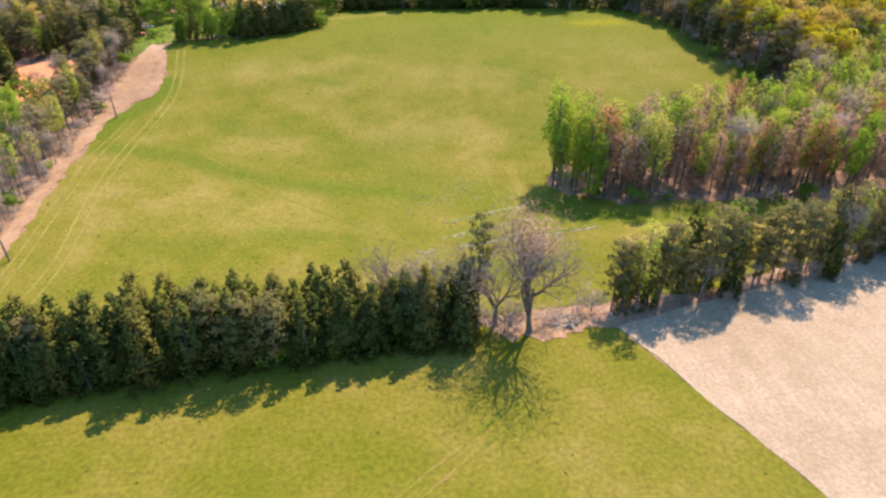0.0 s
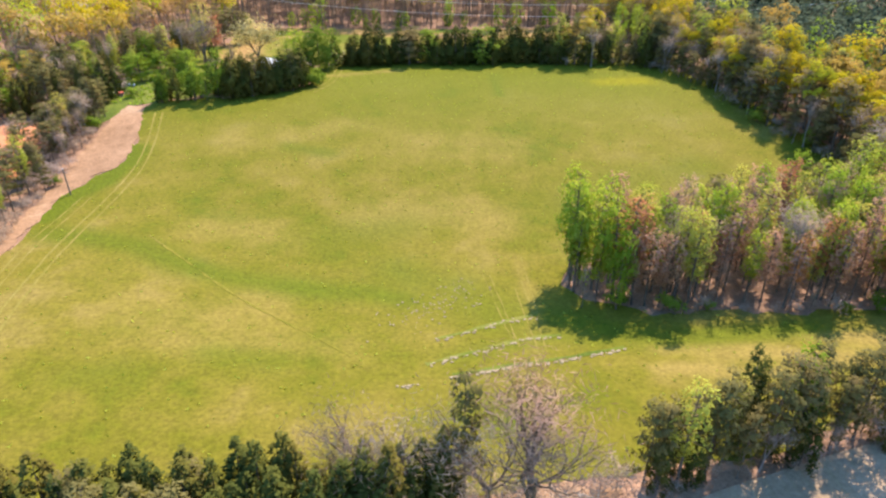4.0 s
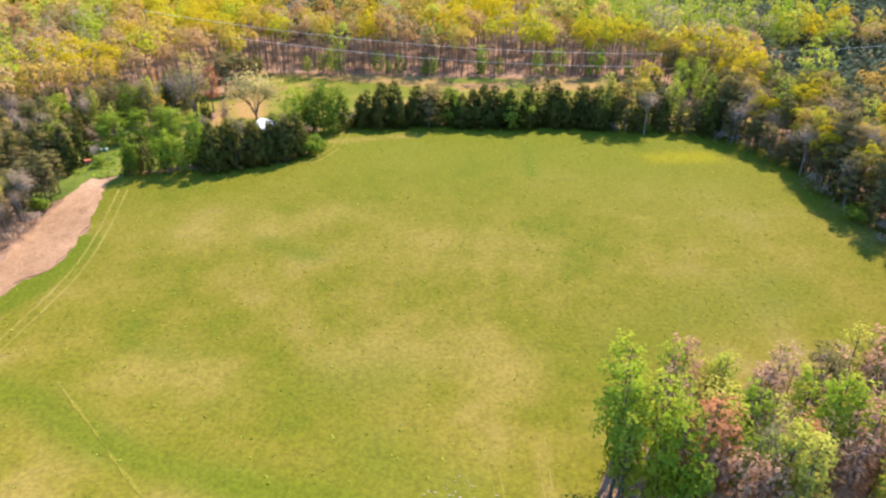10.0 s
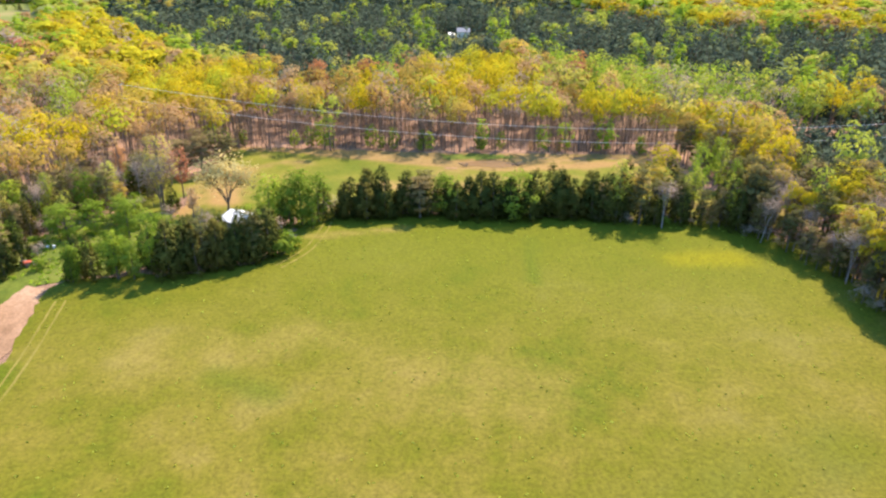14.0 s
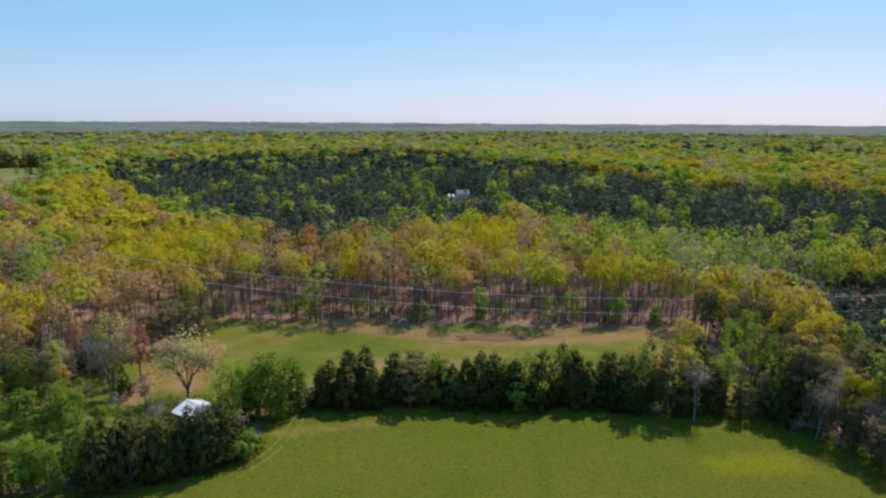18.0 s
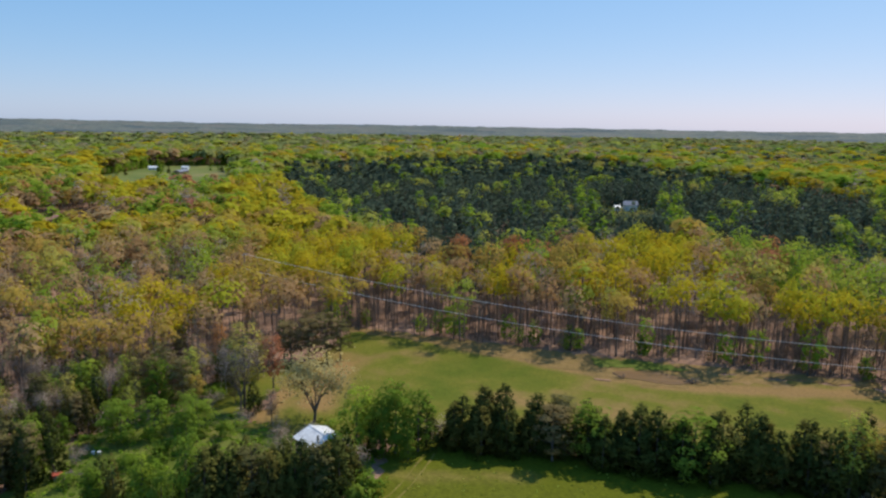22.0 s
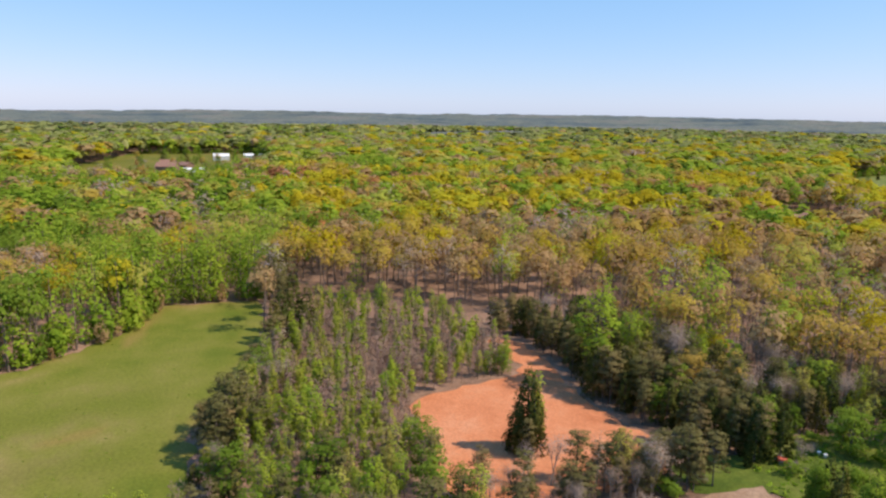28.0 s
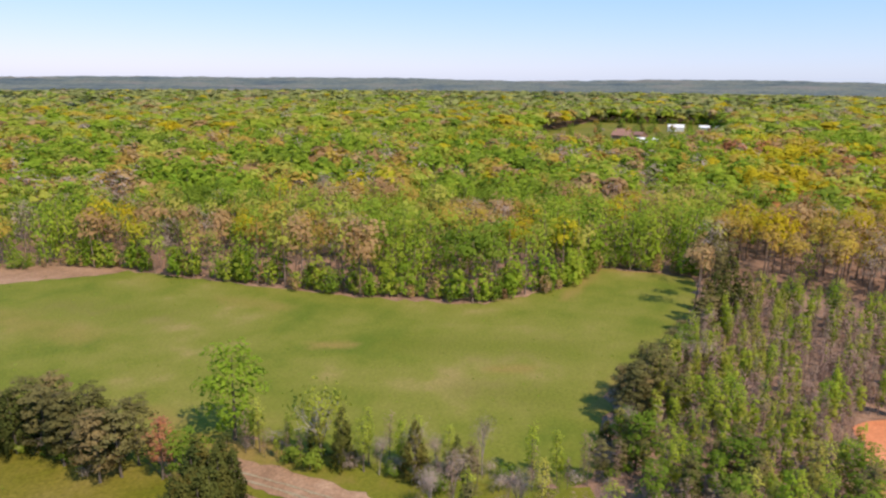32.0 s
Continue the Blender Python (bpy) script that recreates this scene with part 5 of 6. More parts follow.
# the canopy that runs on to the horizon, blue haze put into its colours
HAZED_WOODS = ground_material("hazed_canopy", [(0.38, (0.055, 0.078, 0.088)), (0.46, (0.100, 0.120, 0.110)), (0.53, (0.140, 0.152, 0.120)), (0.60, (0.165, 0.150, 0.13))], 0.0021, 0.010, 0.07, 0.4, 1.0)
rad = 1180 * (4960 / 1180) ** (np.arange(110) / 109.0)
ang = np.radians(np.linspace(-45, 150, 480))
RR, AA = np.meshgrid(rad, ang)
CX, CY = 15 - RR * np.sin(AA), 119 + RR * np.cos(AA)
rng = np.random.default_rng(99)
bump = rng.uniform(-1, 1, CX.shape) * 3.0 + 7 * (level_noise(CX, CY, 420, 8) - 0.5)
roll_ = (18 + 22 * step(radians(8), radians(60), AA)) * step(2200, 4900, RR) * (0.68 + 0.4 * level_noise(CX, CY, 2600, 9))
CZ = 14 + bump + roll_ - 6 * (RR < 1190)
na, nr = CX.shape
jj = (np.arange(na - 1)[:, None] * nr + np.arange(nr - 1)[None]).ravel()
canopy = new("far_woodland", mesh_of("far_woodland", np.c_[CX.ravel(), CY.ravel(), CZ.ravel()], np.c_[jj, jj + nr, jj + nr + 1, jj + 1], HAZED_WOODS, False))
tagged(canopy, "endless mixed spring woods rolling to the horizon, haze put into their colour", "woodland", kind="stuff")

# ---- smaller things on the land ----


def part(name, bm, material, parent, label=""):
    me = bpy.data.meshes.new(name)
    bm.to_mesh(me)
    bm.free()
    me.materials.append(material)
    ob = new(name, me)
    ob.parent = parent
    if label:
        ob["label"] = label
    return ob


def block(size, at=(0, 0, 0), turn=None, bevel=0.0):
    bm = bmesh.new()
    bmesh.ops.create_cube(bm, size=1.0, matrix=Matrix.Translation(at) @ (turn or Matrix.Identity(4)) @ Matrix.Diagonal((*size, 1)))
    if bevel:
        bmesh.ops.bevel(bm, geom=bm.edges[:], offset=bevel, segments=1, affect="EDGES")
    return bm


def add_tube(bm, points, radii, sides=8):
    v, f = tube(points, radii, sides)
    vs = [bm.verts.new(tuple(c)) for c in v]
    for q in f:
        bm.faces.new([vs[i] for i in q])
    for ring in (vs[:sides], vs[-sides:]):
        bm.faces.new(ring)


def ruts(name, line, gauge, width, label, material, seed, lift=0.12, worn=0.16):
    """Two worn wheel lines along a way."""
    rng = np.random.default_rng(seed)
    root = tagged(new(name), label, "wheel tracks", kind="structure")
    pts = []
    for (ax, ay), (bx, by) in zip(line, line[1:]):
        k = max(2, int(math.hypot(bx - ax, by - ay) / 1.5))
        pts += [(ax + (bx - ax) * i / k, ay + (by - ay) * i / k) for i in range(k)]
    pts = np.array(pts + [line[-1]])
    for _ in range(10):
        pts[1:-1] = (pts[:-2] + pts[1:-1] * 2 + pts[2:]) / 4
    d = np.gradient(pts, axis=0)
    d /= np.linalg.norm(d, axis=1)[:, None]
    nor = np.c_[-d[:, 1], d[:, 0]]
    for side in (-0.5, 0.5) if gauge else (0.0,):
        w = width * rng.uniform(1 - worn * 2.5, 1 + worn, len(pts))[:, None] / 2
        c = pts + nor * side * gauge + rng.normal(0, 0.05, pts.shape)
        a, b = c - nor * w, c + nor * w
        v = np.concatenate([a, b])
        v = np.c_[v, land(v[:, 0], v[:, 1]) + lift]
        n = len(pts)
        q = np.array([(i, i + 1, n + i + 1, n + i) for i in range(n - 1)])
        ob = new("rut", mesh_of("rut", v, q, material, True))
        ob.parent = root
    return root


TRACK_LINE = [(-53, 193), (-50.8, 181), (-49.4, 172), (-48.8, 162), (-50.2, 147), (-51.4, 136), (-51.8, 126), (-51.4, 112), (-50, 100), (-49.2, 90), (-50.4, 80)]
ruts("meadow_tracks", TRACK_LINE, 1.75, 0.42, "pale double wheel track worn through the meadow's edge", RUT, 1)
ruts("old_tracks", [(-54.8, 150), (-57, 132), (-56.4, 112), (-55.6, 96), (-55.5, 84)], 1.7, 0.35, "faint older wheel track beside the dirt strip", RUT, 2, worn=0.3)
ruts("corner_tracks", [(-11.2, 231.5), (-11.6, 222), (-13, 213), (-17, 207)], 1.7, 0.4, "faint wheel track round the meadow's corner", RUT, 3, worn=0.3)
ruts("south_tracks", [(-2, 42), (9.7, 51.8), (16, 57)], 1.7, 0.4, "faint pale wheel track in the south meadow", POND_MEADOW, 4, worn=0.35)
OLD_RUT = ground_material("old_rut", [(0.3, (0.12, 0.125, 0.012)), (0.5, (0.165, 0.15, 0.02)), (0.7, (0.21, 0.175, 0.04))], 0.1, 0.5, 2.0, 0.2, 0.3)
ruts("old_path", [(-38.6, 135.3), (-29.5, 126.4), (-23.2, 120), (-17.6, 114.5), (-9.4, 107.9), (-0.8, 100)], 0, 0.45, "faint pale worn line across the meadow", OLD_RUT, 6, worn=0.38)
ruts("road_ruts", [(-66, 48), (-65.2, 58), (-64.5, 68), (-63.2, 80), (-61, 96)], 1.6, 0.5, "pale wheel ruts in the dirt road", STONE, 5, 0.2, 0.25)
for k, (ax, ay, bx, by) in enumerate(((19.8, 123, 21.8, 103), (21, 122, 22.6, 101), (26.0, 124, 26.2, 97), (27.2, 128, 26.8, 108), (24.6, 118, 25, 98))):
    ruts("mowing_streak", [(ax, ay), ((ax + bx) / 2 + 0.2, (ay + by) / 2), (bx, by)], 0, 0.2, "thin pale dry streak in the grass", RUT, 20 + k, worn=0.35)


def oval(cx, cy, rx, ry, n=18, turn=0.0):
    c, s = math.cos(turn), math.sin(turn)
    return [(cx + rx * math.cos(a) * c - ry * math.sin(a) * s, cy + rx * math.cos(a) * s + ry * math.sin(a) * c) for a in np.linspace(0, math.tau, n, endpoint=False)]


WATER, wn_, wl_ = nodes_of("pond_water")
_p, _o = wn_.new("ShaderNodeBsdfPrincipled"), wn_.new("ShaderNodeOutputMaterial")
_p.inputs["Base Color"].default_value, _p.inputs["Roughness"].default_value = (0.20, 0.115, 0.05, 1), 0.35
_p.inputs["Specular IOR Level"].default_value = 0.2
_n = noise_node(wn_, wl_, 1.5, 3.0)
_b = wn_.new("ShaderNodeBump")
_b.inputs["Strength"].default_value, _b.inputs["Distance"].default_value = 0.05, 0.1
wl_.new(_n.outputs["Fac"], _b.inputs["Height"])
wl_.new(_b.outputs["Normal"], _p.inputs["Normal"])
wl_.new(_p.outputs[0], _o.inputs["Surface"])
MUD = ground_material("tan_mud", [(0.3, (0.17, 0.115, 0.035)), (0.5, (0.24, 0.155, 0.055)), (0.7, (0.29, 0.185, 0.08))], 0.1, 0.4, 2.0, 0.25, 0.4)
patch("pond_bank", [(-34, 300), (-22, 295), (-4, 290.5), (10, 287), (18, 283.5), (28, 282), (37, 283.5), (46, 290), (58, 290), (62, 293), (44, 296), (18, 297), (0, 298)], MUD, 0.12, "tan muddy grass round the pond and along the woods", "bank", 0.9, 2.0, 1.5)
patch("pond", oval(28, 287.6, 9.3, 3.6, 26, -0.05), WATER, 0.2, "small muddy brown pond with low water", "pond", 0.3, 1.5, 1.2)
# flat dark green patch between the pond and the woods
patch("reed_bed", [(12, 297), (16, 291), (24, 292.5), (34, 293), (38, 296), (26, 299)], LUSH, 0.22, "dark green patch behind the pond", "reeds", 0.6, 2.0, 1.2)
patch("sand_patch", oval(16.5, 282.5, 2.2, 0.7), DIRT, 0.2, "pale sand patch by the pond", "sand", 0.2, 1.0, 0.8)
patch("woods_verge", [(-57, 305), (-30, 302.5), (2, 300), (50, 300), (80, 300), (80, 296), (50, 296), (2, 296), (-30, 298), (-57, 300)], MUD, 0.13, "brown leaf-strewn verge at the foot of the woods", "verge", 0.6, 2.0, 1.5)
patch("bare_knoll", [(-128, -100), (-160, -100), (-164, -78), (-155, -42), (-146, -46), (-128, -68)], DIRT, 0.13, "bare tan-pink soil knoll at the meadow's end", "bare soil", 0.8, 4.0, 2.5)
patch("hedge_gap_soil", [(15, 69), (21, 68), (28, 70.5), (29, 75), (20, 75), (14, 73)], DIRT, 0.14, "reddish bare soil under the leafless tree", "bare soil", 0.4, 1.5, 1.2)
patch("dirt_road", [(-58.6, 93), (-60, 82), (-62.2, 70), (-63.4, 58), (-64, 44), (-68.5, 44), (-69.5, 58), (-68.5, 72), (-66, 84), (-61.4, 93)], DIRT, 0.14, "pale pink dirt road beside the hedgerow", "dirt road", 0.35, 2.0, 1.5)


def stone(s, rng):
    bm = bmesh.new()
    bmesh.ops.create_icosphere(bm, subdivisions=1, radius=1.0)
    for v in bm.verts:
        v.co *= rng.uniform(0.7, 1.2)
        v.co.x *= s * 1.5
        v.co.y *= s
        v.co.z *= s * 0.55
    me = bpy.data.meshes.new("stone")
    bm.to_mesh(me)
    bm.free()
    me.materials.append(STONE)
    return me


rng = np.random.default_rng(41)
STONES = [stone(1.0, rng) for _ in range(5)]


def stone_line(name, line, count, size, spread, label, seed):
    """Loose pale stones lying along a line, each its own piece."""
    rng = np.random.default_rng(seed)
    root = tagged(new(name), label, "stones", kind="structure")
    seg = np.array(line, float)
    run = np.r_[0, np.cumsum(np.hypot(*np.diff(seg, axis=0).T))]
    for _ in range(count):
        u = rng.uniform(0, run[-1])
        x, y = np.interp(u, run, seg[:, 0]) + rng.normal(0, spread), np.interp(u, run, seg[:, 1]) + rng.normal(0, spread)
        s = size * rng.uniform(0.5, 1.4)
        ob = new("stone", STONES[int(rng.integers(5))])
        ob.parent = root
        ob.matrix_basis = Matrix.LocRotScale((x, y, float(land(x, y)) + 0.1 + 0.15 * s), Euler((0, 0, rng.uniform(-0.5, 0.9))), (s, s, s))


stone_line("ditch_stones", [(4.9, 92.2), (8.5, 93)], 14, 0.18, 0.16, "pale stones in a short row on the grass", 1)
stone_line("ditch_stones", [(12.6, 94.2), (20.6, 95.9), (27.6, 97.0), (37.3, 99.4)], 110, 0.18, 0.2, "long row of pale stones along a ditch", 2)
stone_line("ditch_stones", [(9.3, 96.8), (18.3, 100.5), (24.1, 102.7), (29.3, 103.2)], 66, 0.16, 0.22, "row of pale stones along a ditch", 3)
stone_line("ditch_stones", [(11, 103.2), (17.7, 105.6), (20.6, 107.4), (26.8, 109)], 40, 0.16, 0.3, "broken row of pale stones", 4)
stone_line("scattered_stones", [(6, 108), (11, 113), (15, 117), (18, 116)], 130, 0.12, 2.4, "pale stones scattered in the swale", 5)


for k, line in enumerate(([(12.6, 94.8), (20.6, 96.5), (27.6, 97.6), (37.3, 100)], [(9.3, 97.4), (18.3, 101.1), (24.1, 103.3), (29.3, 103.8)], [(11, 103.7), (17.7, 106.1), (20.6, 107.9), (26.8, 109.5)])):
    ruts("ditch_grass", line, 0, 0.8, "dark lush grass edging the stony ditch", LUSH, 30 + k, 0.13, 0.3)


def turf_clumps(name, poly, count, size, material, seed, label):
    rng = np.random.default_rng(seed)
    xs, ys = [p[0] for p in poly], [p[1] for p in poly]
    x, y = rng.uniform(min(xs), max(xs), count * 3), rng.uniform(min(ys), max(ys), count * 3)
    ok = inside(poly, x, y)
    x, y = x[ok][:count], y[ok][:count]
    at = np.repeat(np.c_[x, y, land(x, y) + 0.12], 4, 0) + rng.normal(0, size * 0.5, (len(x) * 4, 3)) * (1, 1, 0.25)
    v, f, _ = sprays(rng, at, np.tile((0, 0, 0.8), (len(at), 1)), size, 0.7)
    tagged(new(name, mesh_of(name, v, f, material)), label, "grass", kind="stuff")


turf_clumps("grass_tussocks", FIELD, 420, 0.14, LEAF["deep"], 61, "small dark green tussocks dotted over the meadow")
turf_clumps("grass_tussocks", SOUTH, 350, 0.15, LEAF["deep"], 62, "small dark green tussocks in the south meadow")
turf_clumps("dry_grass", FIELD, 1200, 0.2, LEAF["pale"], 63, "tufts of dry pale grass in the meadow")
turf_clumps("grass_tussocks", WESTFIELD, 300, 0.2, LEAF["deep"], 64, "small tussocks over the west meadow")
turf_clumps("weeds", CLEARING, 500, 0.45, LEAF["green"], 65, "rank green weeds in the clearing")


def wooden_pole(x, y, h, lean, label):
    root = tagged(new("wooden_pole"), label, "pole", "poles by the dirt strip")
    bm = bmesh.new()
    add_tube(bm, [(0, 0, -0.4), (lean * 0.5, 0, h * 0.5), (lean, 0, h)], [0.16, 0.14, 0.11], 8)
    part("shaft", bm, GREY_BOARD, root)
    bm = bmesh.new()
    add_tube(bm, [(lean, 0, h - 0.02), (lean, 0, h + 0.12)], [0.13, 0.05], 8)
    part("cap", bm, WIRE, root)
    root.matrix_basis = pose(x, y, float(land(x, y)) + 0.1, rz=20)


wooden_pole(-56.9, 93.1, 7.5, -0.5, "dark weathered leaning wooden pole on the grass")
wooden_pole(-58.4, 151.5, 5.4, -0.2, "dark weathered wooden pole beside the dirt strip")


def shed(x, y, turn):
    """A small board shed under a white sheet-metal roof."""
    root = tagged(new("shed"), "small grey board shed under a white sheet-metal roof", "shed")
    w, d, eave, ridge = 6.0, 5.8, 3.2, 4.3
    for name, size, at in (("wall", (w, 0.12, eave), (0, -d / 2, eave / 2)), ("wall", (w, 0.12, eave), (0, d / 2, eave / 2)), ("wall", (0.12, d - 0.13, eave), (-w / 2 + 0.06, 0, eave / 2)), ("wall", (0.12, d - 0.13, eave), (w / 2 - 0.06, 0, eave / 2))):
        wall = part(name, block(size, at), GREY_BOARD, root)
        along = 0 if size[0] > size[1] else 1
        n = int(size[along] / 0.3)
        for i in range(n):
            s2 = [0.27, 0.03, eave] if along == 0 else [0.03, 0.27, eave]
            p2 = list(at)
            p2[along] += -size[along] / 2 + (i + 0.5) * size[along] / n
            p2[1 - along] += (0.075 if at[1 - along] > 0 else -0.075)
            part("board", block(s2, p2), GREY_BOARD, wall)
    rise, run = ridge - eave, w / 2 + 0.4
    slope = math.atan2(rise, w / 2)
    for side in (-1, 1):
        roof = part("roof", block((run / math.cos(slope), d + 0.8, 0.05), (side * run / 2, 0, ridge - run / 2 * math.tan(slope) + 0.06), Matrix.Rotation(side * slope, 4, "Y")), WHITE_METAL, root, "white sheet-metal roof slope")
        for i in range(12):
            yy = -d / 2 - 0.3 + i * (d + 0.6) / 11
            part("seam", block((run / math.cos(slope), 0.05, 0.05), (side * run / 2, yy, ridge - run / 2 * math.tan(slope) + 0.11), Matrix.Rotation(side * slope, 4, "Y")), WHITE_METAL, roof)
    part("ridge_cap", block((0.4, d + 0.84, 0.06), (0, 0, ridge + 0.10), bevel=0.02), WHITE_METAL, root)
    for s in (-1, 1):
        bm = bmesh.new()
        vs = [bm.verts.new(c) for c in ((-w / 2, s * d / 2, eave), (w / 2, s * d / 2, eave), (0, s * d / 2, ridge - 0.05), (-w / 2, s * (d / 2 - 0.1), eave), (w / 2, s * (d / 2 - 0.1), eave), (0, s * (d / 2 - 0.1), ridge - 0.05))]
        for q in ((0, 1, 2), (5, 4, 3), (0, 3, 4, 1), (1, 4, 5, 2), (2, 5, 3, 0)):
            bm.faces.new([vs[i] for i in q])
        part("gable", bm, GREY_BOARD, root)
    # dark upright added on the roof in place of a trunk before it
    snag = bmesh.new()
    add_tube(snag, [(-1.5, -2.0, eave + 0.4), (-1.5, -2.0, ridge + 0.2), (-1.5, -2.0, ridge + 0.5)], [0.17, 0.17, 0.2], 10)
    part("trunk_snag", snag, GREY_BOARD, root, "dark snag standing in for a tree trunk before the roof")
    door = part("door", block((1.1, 0.06, 2.0), (0.2, -d / 2 - 0.13, 1.0), bevel=0.01), GREY_BOARD, root, "dark plank door")
    part("door_handle", block((0.05, 0.06, 0.18), (0.6, -d / 2 - 0.19, 1.0)), WIRE, door)
    root.matrix_basis = pose(x, y, float(land(x, y)) - 0.05, rz=turn)


shed(-29.5, 225.5, 56)

# the power line before the woods, held by two poles among the trees


def wire_height(x):
    return 12.1 + 4.8e-4 * (x - 75) ** 2


ENDS = ((-84, 293.0, wire_height(-84)), (205, 293.0, wire_height(205)))


def power_pole(x, y, top):
    root = tagged(new("power_pole"), "grey wooden power pole with a crossarm among the trees", "power pole", "poles of the power line")
    h = top - float(land(x, y))
    bm = bmesh.new()
    add_tube(bm, [(0, 0, -0.5), (0, 0, h * 0.5), (0, 0, h + 0.3)], [0.19, 0.16, 0.12], 10)
    part("shaft", bm, GREY_BOARD, root)
    arm = part("crossarm", block((0.12, 2.6, 0.14), (0.15, 0, h - 0.15), bevel=0.01), GREY_BOARD, root)
    for yy in (-1.2, 0.0, 1.2):
        bm = bmesh.new()
        add_tube(bm, [(0.15, yy, h - 0.08), (0.15, yy, h + 0.02), (0.15, yy, h + 0.12)], [0.05, 0.08, 0.03], 8)
        part("insulator", bm, WHITE_METAL, arm)
    root.matrix_basis = pose(x, y, float(land(x, y)))


for ex, ey, ez in ENDS:
    power_pole(ex, ey, ez)
for dy, dz in ((0.0, 0.0), (-0.3, -4.2)):
    xs = np.linspace(ENDS[0][0], ENDS[1][0], 61)
    v, f = tube([(x, 293.0 + dy, wire_height(x) + dz) for x in xs], [0.06] * 61, 6)
    tagged(new("power_wire", mesh_of("power_wire", v, f, WIRE, True)), "thin pale sagging power wire before the woods", "power line", "wires of the power line")


ROOF_GREY = plain_material("grey_shingles", (0.16, 0.17, 0.20), (0.27, 0.28, 0.32), 2.0, 0.85)
ROOF_RED = plain_material("rusty_roof", (0.22, 0.10, 0.07), (0.36, 0.20, 0.14), 1.0, 0.8)
SIDING = plain_material("pale_siding", (0.55, 0.55, 0.54), (0.74, 0.74, 0.72), 1.0, 0.75)
BROWN_WALL = plain_material("brown_boards", (0.16, 0.09, 0.06), (0.27, 0.16, 0.11), 1.0, 0.85)
GLASS = plain_material("dark_window", (0.02, 0.025, 0.03), (0.05, 0.055, 0.06), 1.0, 0.1)


def house(x, y, w, d, eave, ridge, turn, wall_m, roof_m, label, category="house", chimney=True):
    """A gabled building with its openings."""
    root = tagged(new(category.replace(" ", "_")), label, category)
    bm = bmesh.new()
    vs = [bm.verts.new(c) for c in ((-w / 2, -d / 2, -0.3), (w / 2, -d / 2, -0.3), (w / 2, d / 2, -0.3), (-w / 2, d / 2, -0.3), (-w / 2, -d / 2, eave), (w / 2, -d / 2, eave), (w / 2, d / 2, eave), (-w / 2, d / 2, eave), (-w / 2, 0, ridge), (w / 2, 0, ridge))]
    for q in ((0, 1, 5, 4), (2, 3, 7, 6), (1, 2, 6, 9, 5), (3, 0, 4, 8, 7)):
        bm.faces.new([vs[i] for i in q])
    part("wall", bm, wall_m, root)
    slope = math.atan2(ridge - eave, d / 2)
    run = d / 2 + 0.5
    for s in (-1, 1):
        part("roof", block((w + 1.0, run / math.cos(slope), 0.18), (0, s * run / 2, ridge - run / 2 * math.tan(slope) + 0.12), Matrix.Rotation(-s * slope, 4, "X"), 0.02), roof_m, root)
    n = max(2, int(w / 3))
    for s in (-1, 1):
        for i in range(n):
            xx = -w / 2 + (i + 0.5) * w / n
            if s < 0 and i == n // 2:
                part("door", block((1.0, 0.12, 2.05), (xx, s * d / 2, 1.0), bevel=0.02), BROWN_WALL, root)
                continue
            win = part("window", block((1.1, 0.1, 1.3), (xx, s * d / 2, 1.7), bevel=0.02), SIDING, root)
            part("pane", block((0.9, 0.14, 1.1), (xx, s * d / 2, 1.7)), GLASS, win)
    if chimney:
        part("chimney", block((0.7, 0.7, 2.2), (w * 0.25, 0.6, ridge + 0.1), bevel=0.03), ROOF_RED, root)
    root.matrix_basis = pose(x, y, 0.1 + float(land(x, y)), rz=turn)


house(23, 622, 9, 7, 4.4, 6.8, 8, SIDING, ROOF_GREY, "distant two-storey white house with a blue-grey roof")
house(14, 618, 4, 3, 2.6, 3.8, 30, SIDING, WHITE_METAL, "small white outbuilding beside the distant house", "outbuilding", False)
house(-303, 449, 15, 9, 3.0, 5.2, 55, BROWN_WALL, ROOF_RED, "low brown building in a felled clearing of the woods")
house(140, 640, 14, 8, 3.0, 5.5, 10, SIDING, ROOF_GREY, "distant low grey-roofed house among trees")
house(-535, 838, 11, 7, 2.8, 4.6, 30, SIDING, WHITE_METAL, "distant white-roofed farm building", "barn", False)
house(-505, 858, 8, 6, 2.6, 4.2, 10, SIDING, WHITE_METAL, "small distant white farm building", "barn", False)
house(-470, 800, 22, 8, 3.0, 4.5, 100, BROWN_WALL, ROOF_GREY, "long low grey farm shed in the pasture", "barn", False)
house(-731, 71, 20, 12, 4.0, 8, 70, BROWN_WALL, ROOF_RED, "distant brown barn with a rusty roof", "barn", False)
house(-702, 97, 20, 8, 3.0, 4.4, 95, SIDING, WHITE_METAL, "long distant shed with a white metal roof", "barn", False)
house(-745, 88, 14, 10, 4, 7, 40, BROWN_WALL, ROOF_RED, "small distant brown barn", "barn", False)
house(-790, 68, 16, 9, 3.5, 6.5, 80, BROWN_WALL, ROOF_RED, "distant brick farmhouse with a red roof")
house(-870, 124, 18, 10, 5.0, 8.0, 95, SIDING, WHITE_METAL, "distant white farmhouse on pale grass")
house(-908, 158, 12, 8, 3.2, 5.5, 80, SIDING, WHITE_METAL, "small distant white house")
house(-890, 178, 16, 9, 3.2, 6, 80, SIDING, ROOF_GREY, "distant grey-roofed house among trees")
house(-1559, 706, 60, 16, 5, 8, 75, SIDING, WHITE_METAL, "far long building with a white roof", "barn", False)


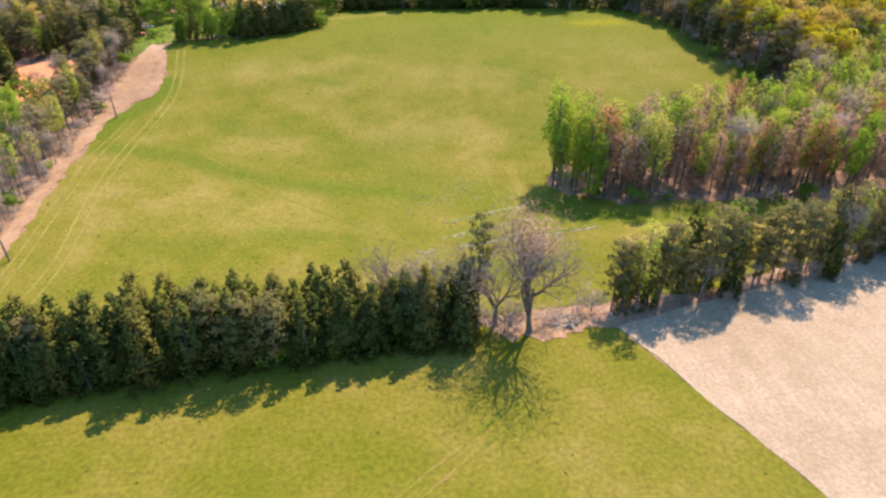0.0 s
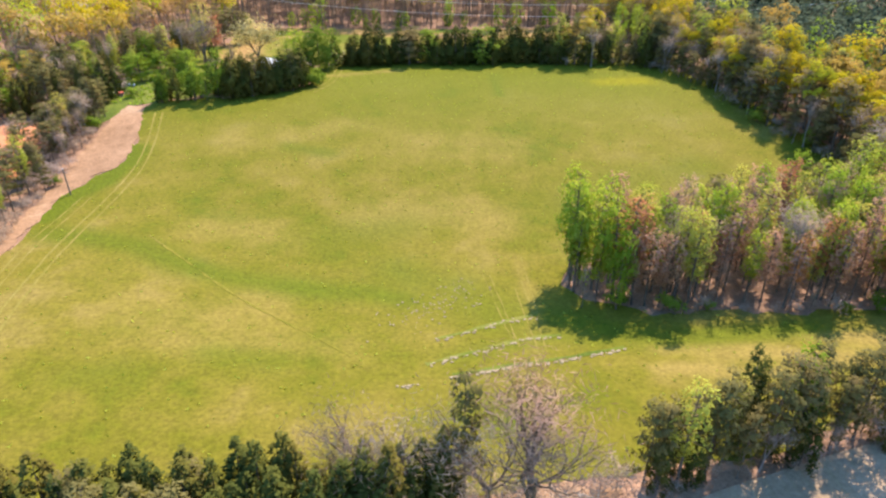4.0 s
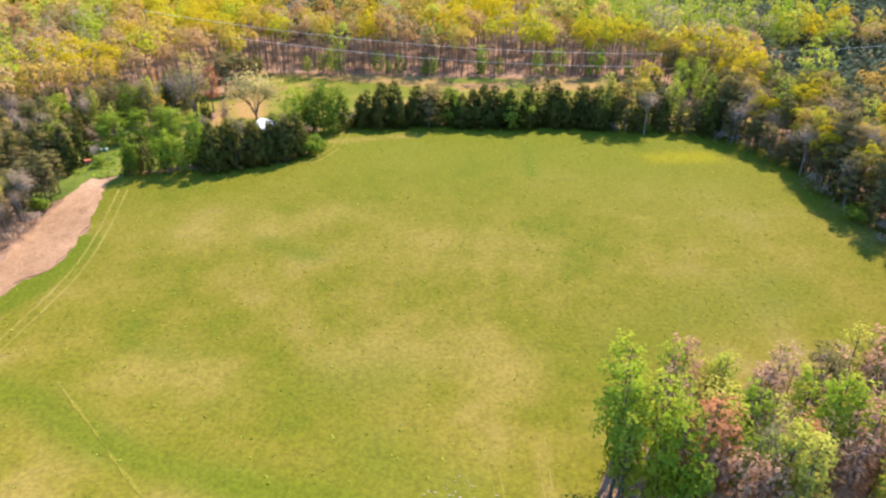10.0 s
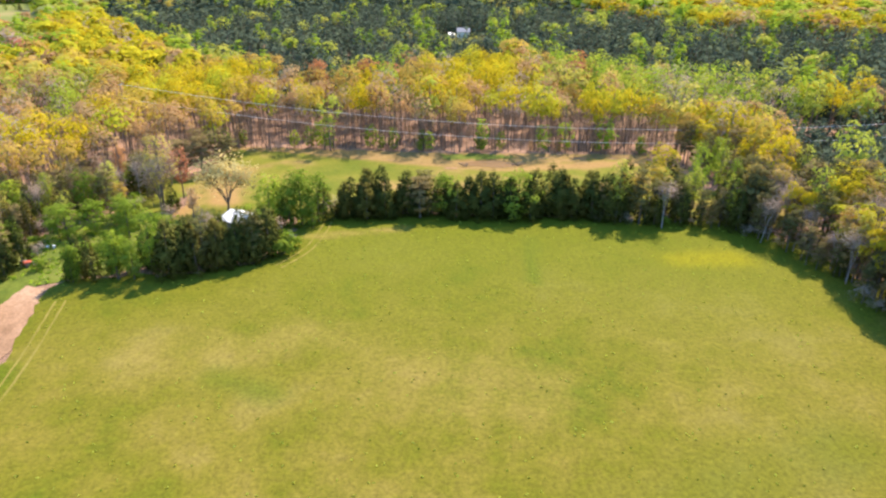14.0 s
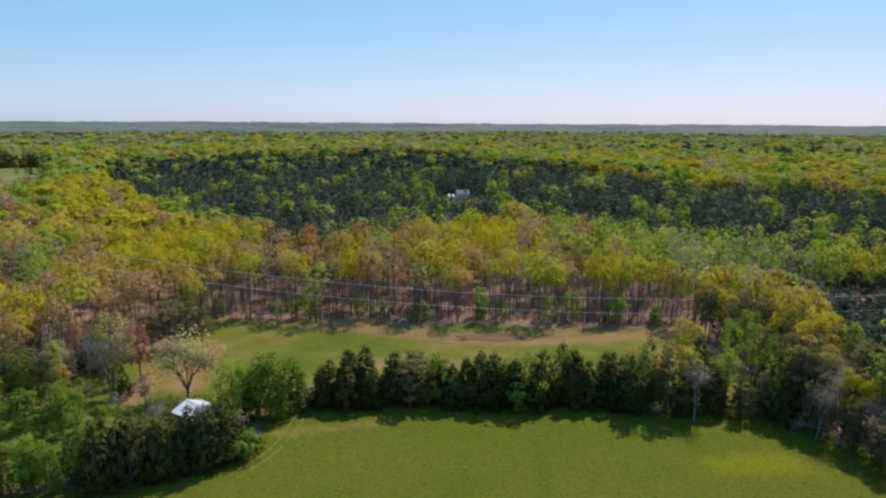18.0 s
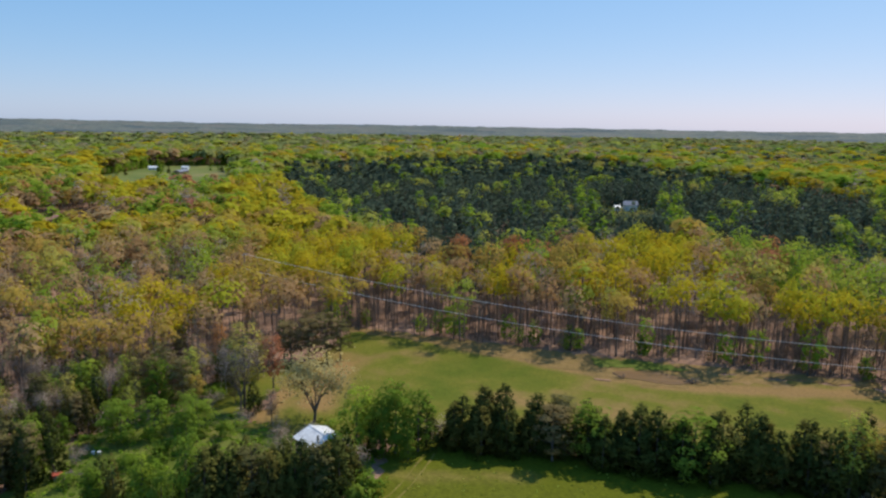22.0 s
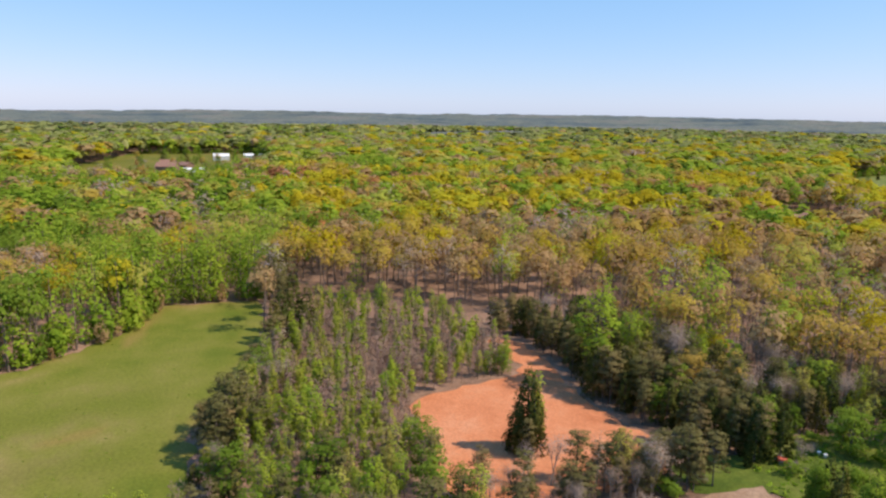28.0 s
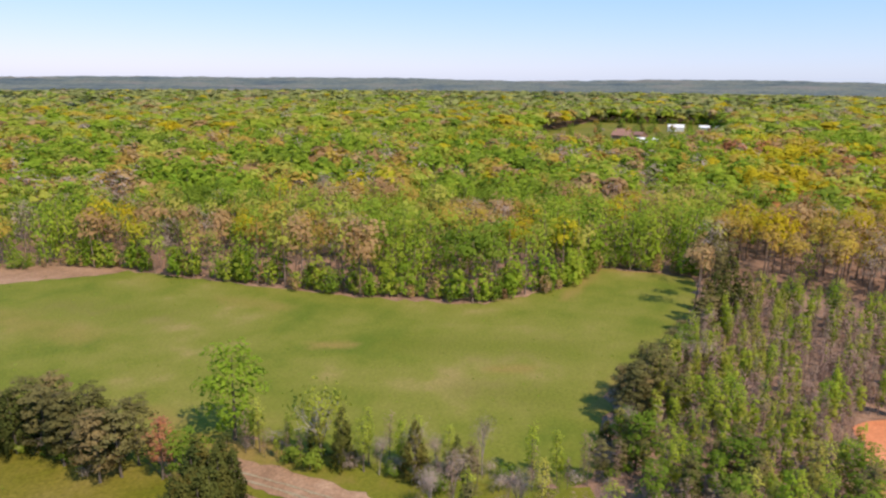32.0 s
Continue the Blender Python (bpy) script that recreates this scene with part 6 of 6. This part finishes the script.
def fallen_wood(x, y, count, reach, label, seed, material=BARK):
    """A heap of fallen limbs."""
    rng = np.random.default_rng(seed)
    root = tagged(new("brush_pile"), label, "brush pile")
    for i in range(count):
        a, q = rng.uniform(0, 6.28), Vector((rng.normal(0, reach * 0.4), rng.normal(0, reach * 0.25), rng.uniform(0.1, 0.7)))
        e = q + Vector((math.cos(a), math.sin(a), rng.uniform(-0.05, 0.2))) * rng.uniform(1.0, 2.6)
        bm = bmesh.new()
        add_tube(bm, [q, q.lerp(e, 0.5) + Vector((0, 0, 0.12)), e], [0.12, 0.09, 0.03], 5)
        part("limb", bm, material, root)
    root.matrix_basis = pose(x, y, float(land(x, y)) + 0.05)


fallen_wood(37, 287, 14, 2.6, "heap of grey fallen logs at the pond", 1)
fallen_wood(21, 284.5, 7, 1.4, "dark fallen limbs by the pond", 2)
fallen_wood(87, 228, 14, 3.0, "pinkish-brown brush pile at the meadow's corner", 3, PALE_BARK)
fallen_wood(24.5, 71.8, 16, 3.2, "tangled tan brush pile under the leafless tree", 4, PALE_BARK)
fallen_wood(-64, 207, 10, 2.4, "grey brush heap at the clearing's edge", 5)
fallen_wood(-68, 208, 8, 2.0, "bleached fallen limbs in the clearing", 6, PALE_BARK)
for bx, by, n, seed in ((-262, 408, 16, 7), (-272, 420, 14, 8), (-252, 414, 14, 9), (-282, 436, 12, 10)):
    fallen_wood(bx, by, n, 7.0, "pale felled logs scattered in the clearing", seed, PALE_BARK)

# a small cart and pails left in the overgrown clearing
RED_PAINT = plain_material("faded_red_paint", (0.42, 0.07, 0.04), (0.58, 0.13, 0.07), 3.0, 0.6)


def hand_cart(x, y, turn):
    """A small two-wheeled cart with a drawbar."""
    root = tagged(new("cart"), "small faded red two-wheeled cart in long grass", "cart")
    tub = part("tub", block((1.7, 1.0, 0.5), (0, 0, 0.75), bevel=0.08), RED_PAINT, root)
    part("rim", block((1.8, 1.1, 0.07), (0, 0, 1.02), bevel=0.02), RED_PAINT, tub)
    for side in (-1, 1):
        bm = bmesh.new()
        bmesh.ops.create_cone(bm, cap_ends=True, segments=16, radius1=0.42, radius2=0.42, depth=0.14, matrix=Matrix.Translation((0.1, side * 0.62, 0.42)) @ Matrix.Rotation(radians(90), 4, "X"))
        wheel = part("wheel", bm, GREY_BOARD, root)
        bm = bmesh.new()
        bmesh.ops.create_cone(bm, cap_ends=True, segments=12, radius1=0.16, radius2=0.13, depth=0.2, matrix=Matrix.Translation((0.1, side * 0.62, 0.42)) @ Matrix.Rotation(radians(90), 4, "X"))
        part("hub", bm, RED_PAINT, wheel)
    bm = bmesh.new()
    add_tube(bm, [(0.8, 0, 0.6), (1.5, 0, 0.45), (2.1, 0, 0.12)], [0.05, 0.05, 0.04], 6)
    part("drawbar", bm, GREY_BOARD, root)
    root.matrix_basis = pose(x, y, float(land(x, y)) + 0.08, rz=turn)


def pail(x, y):
    root = tagged(new("pail"), "white plastic pail standing in the grass", "pail", "pails in the clearing")
    bm = bmesh.new()
    add_tube(bm, [(0, 0, 0), (0, 0, 0.35), (0, 0, 0.62)], [0.22, 0.27, 0.3], 14)
    part("body", bm, SIDING, root)
    bm = bmesh.new()
    add_tube(bm, [(0, 0, 0.6), (0, 0, 0.66)], [0.33, 0.33], 14)
    part("lid", bm, SIDING, root)
    root.matrix_basis = pose(x, y, float(land(x, y)) + 0.1)


hand_cart(-66.8, 206.4, 35)
pail(-67.3, 214.9)
pail(-66.0, 214.9)
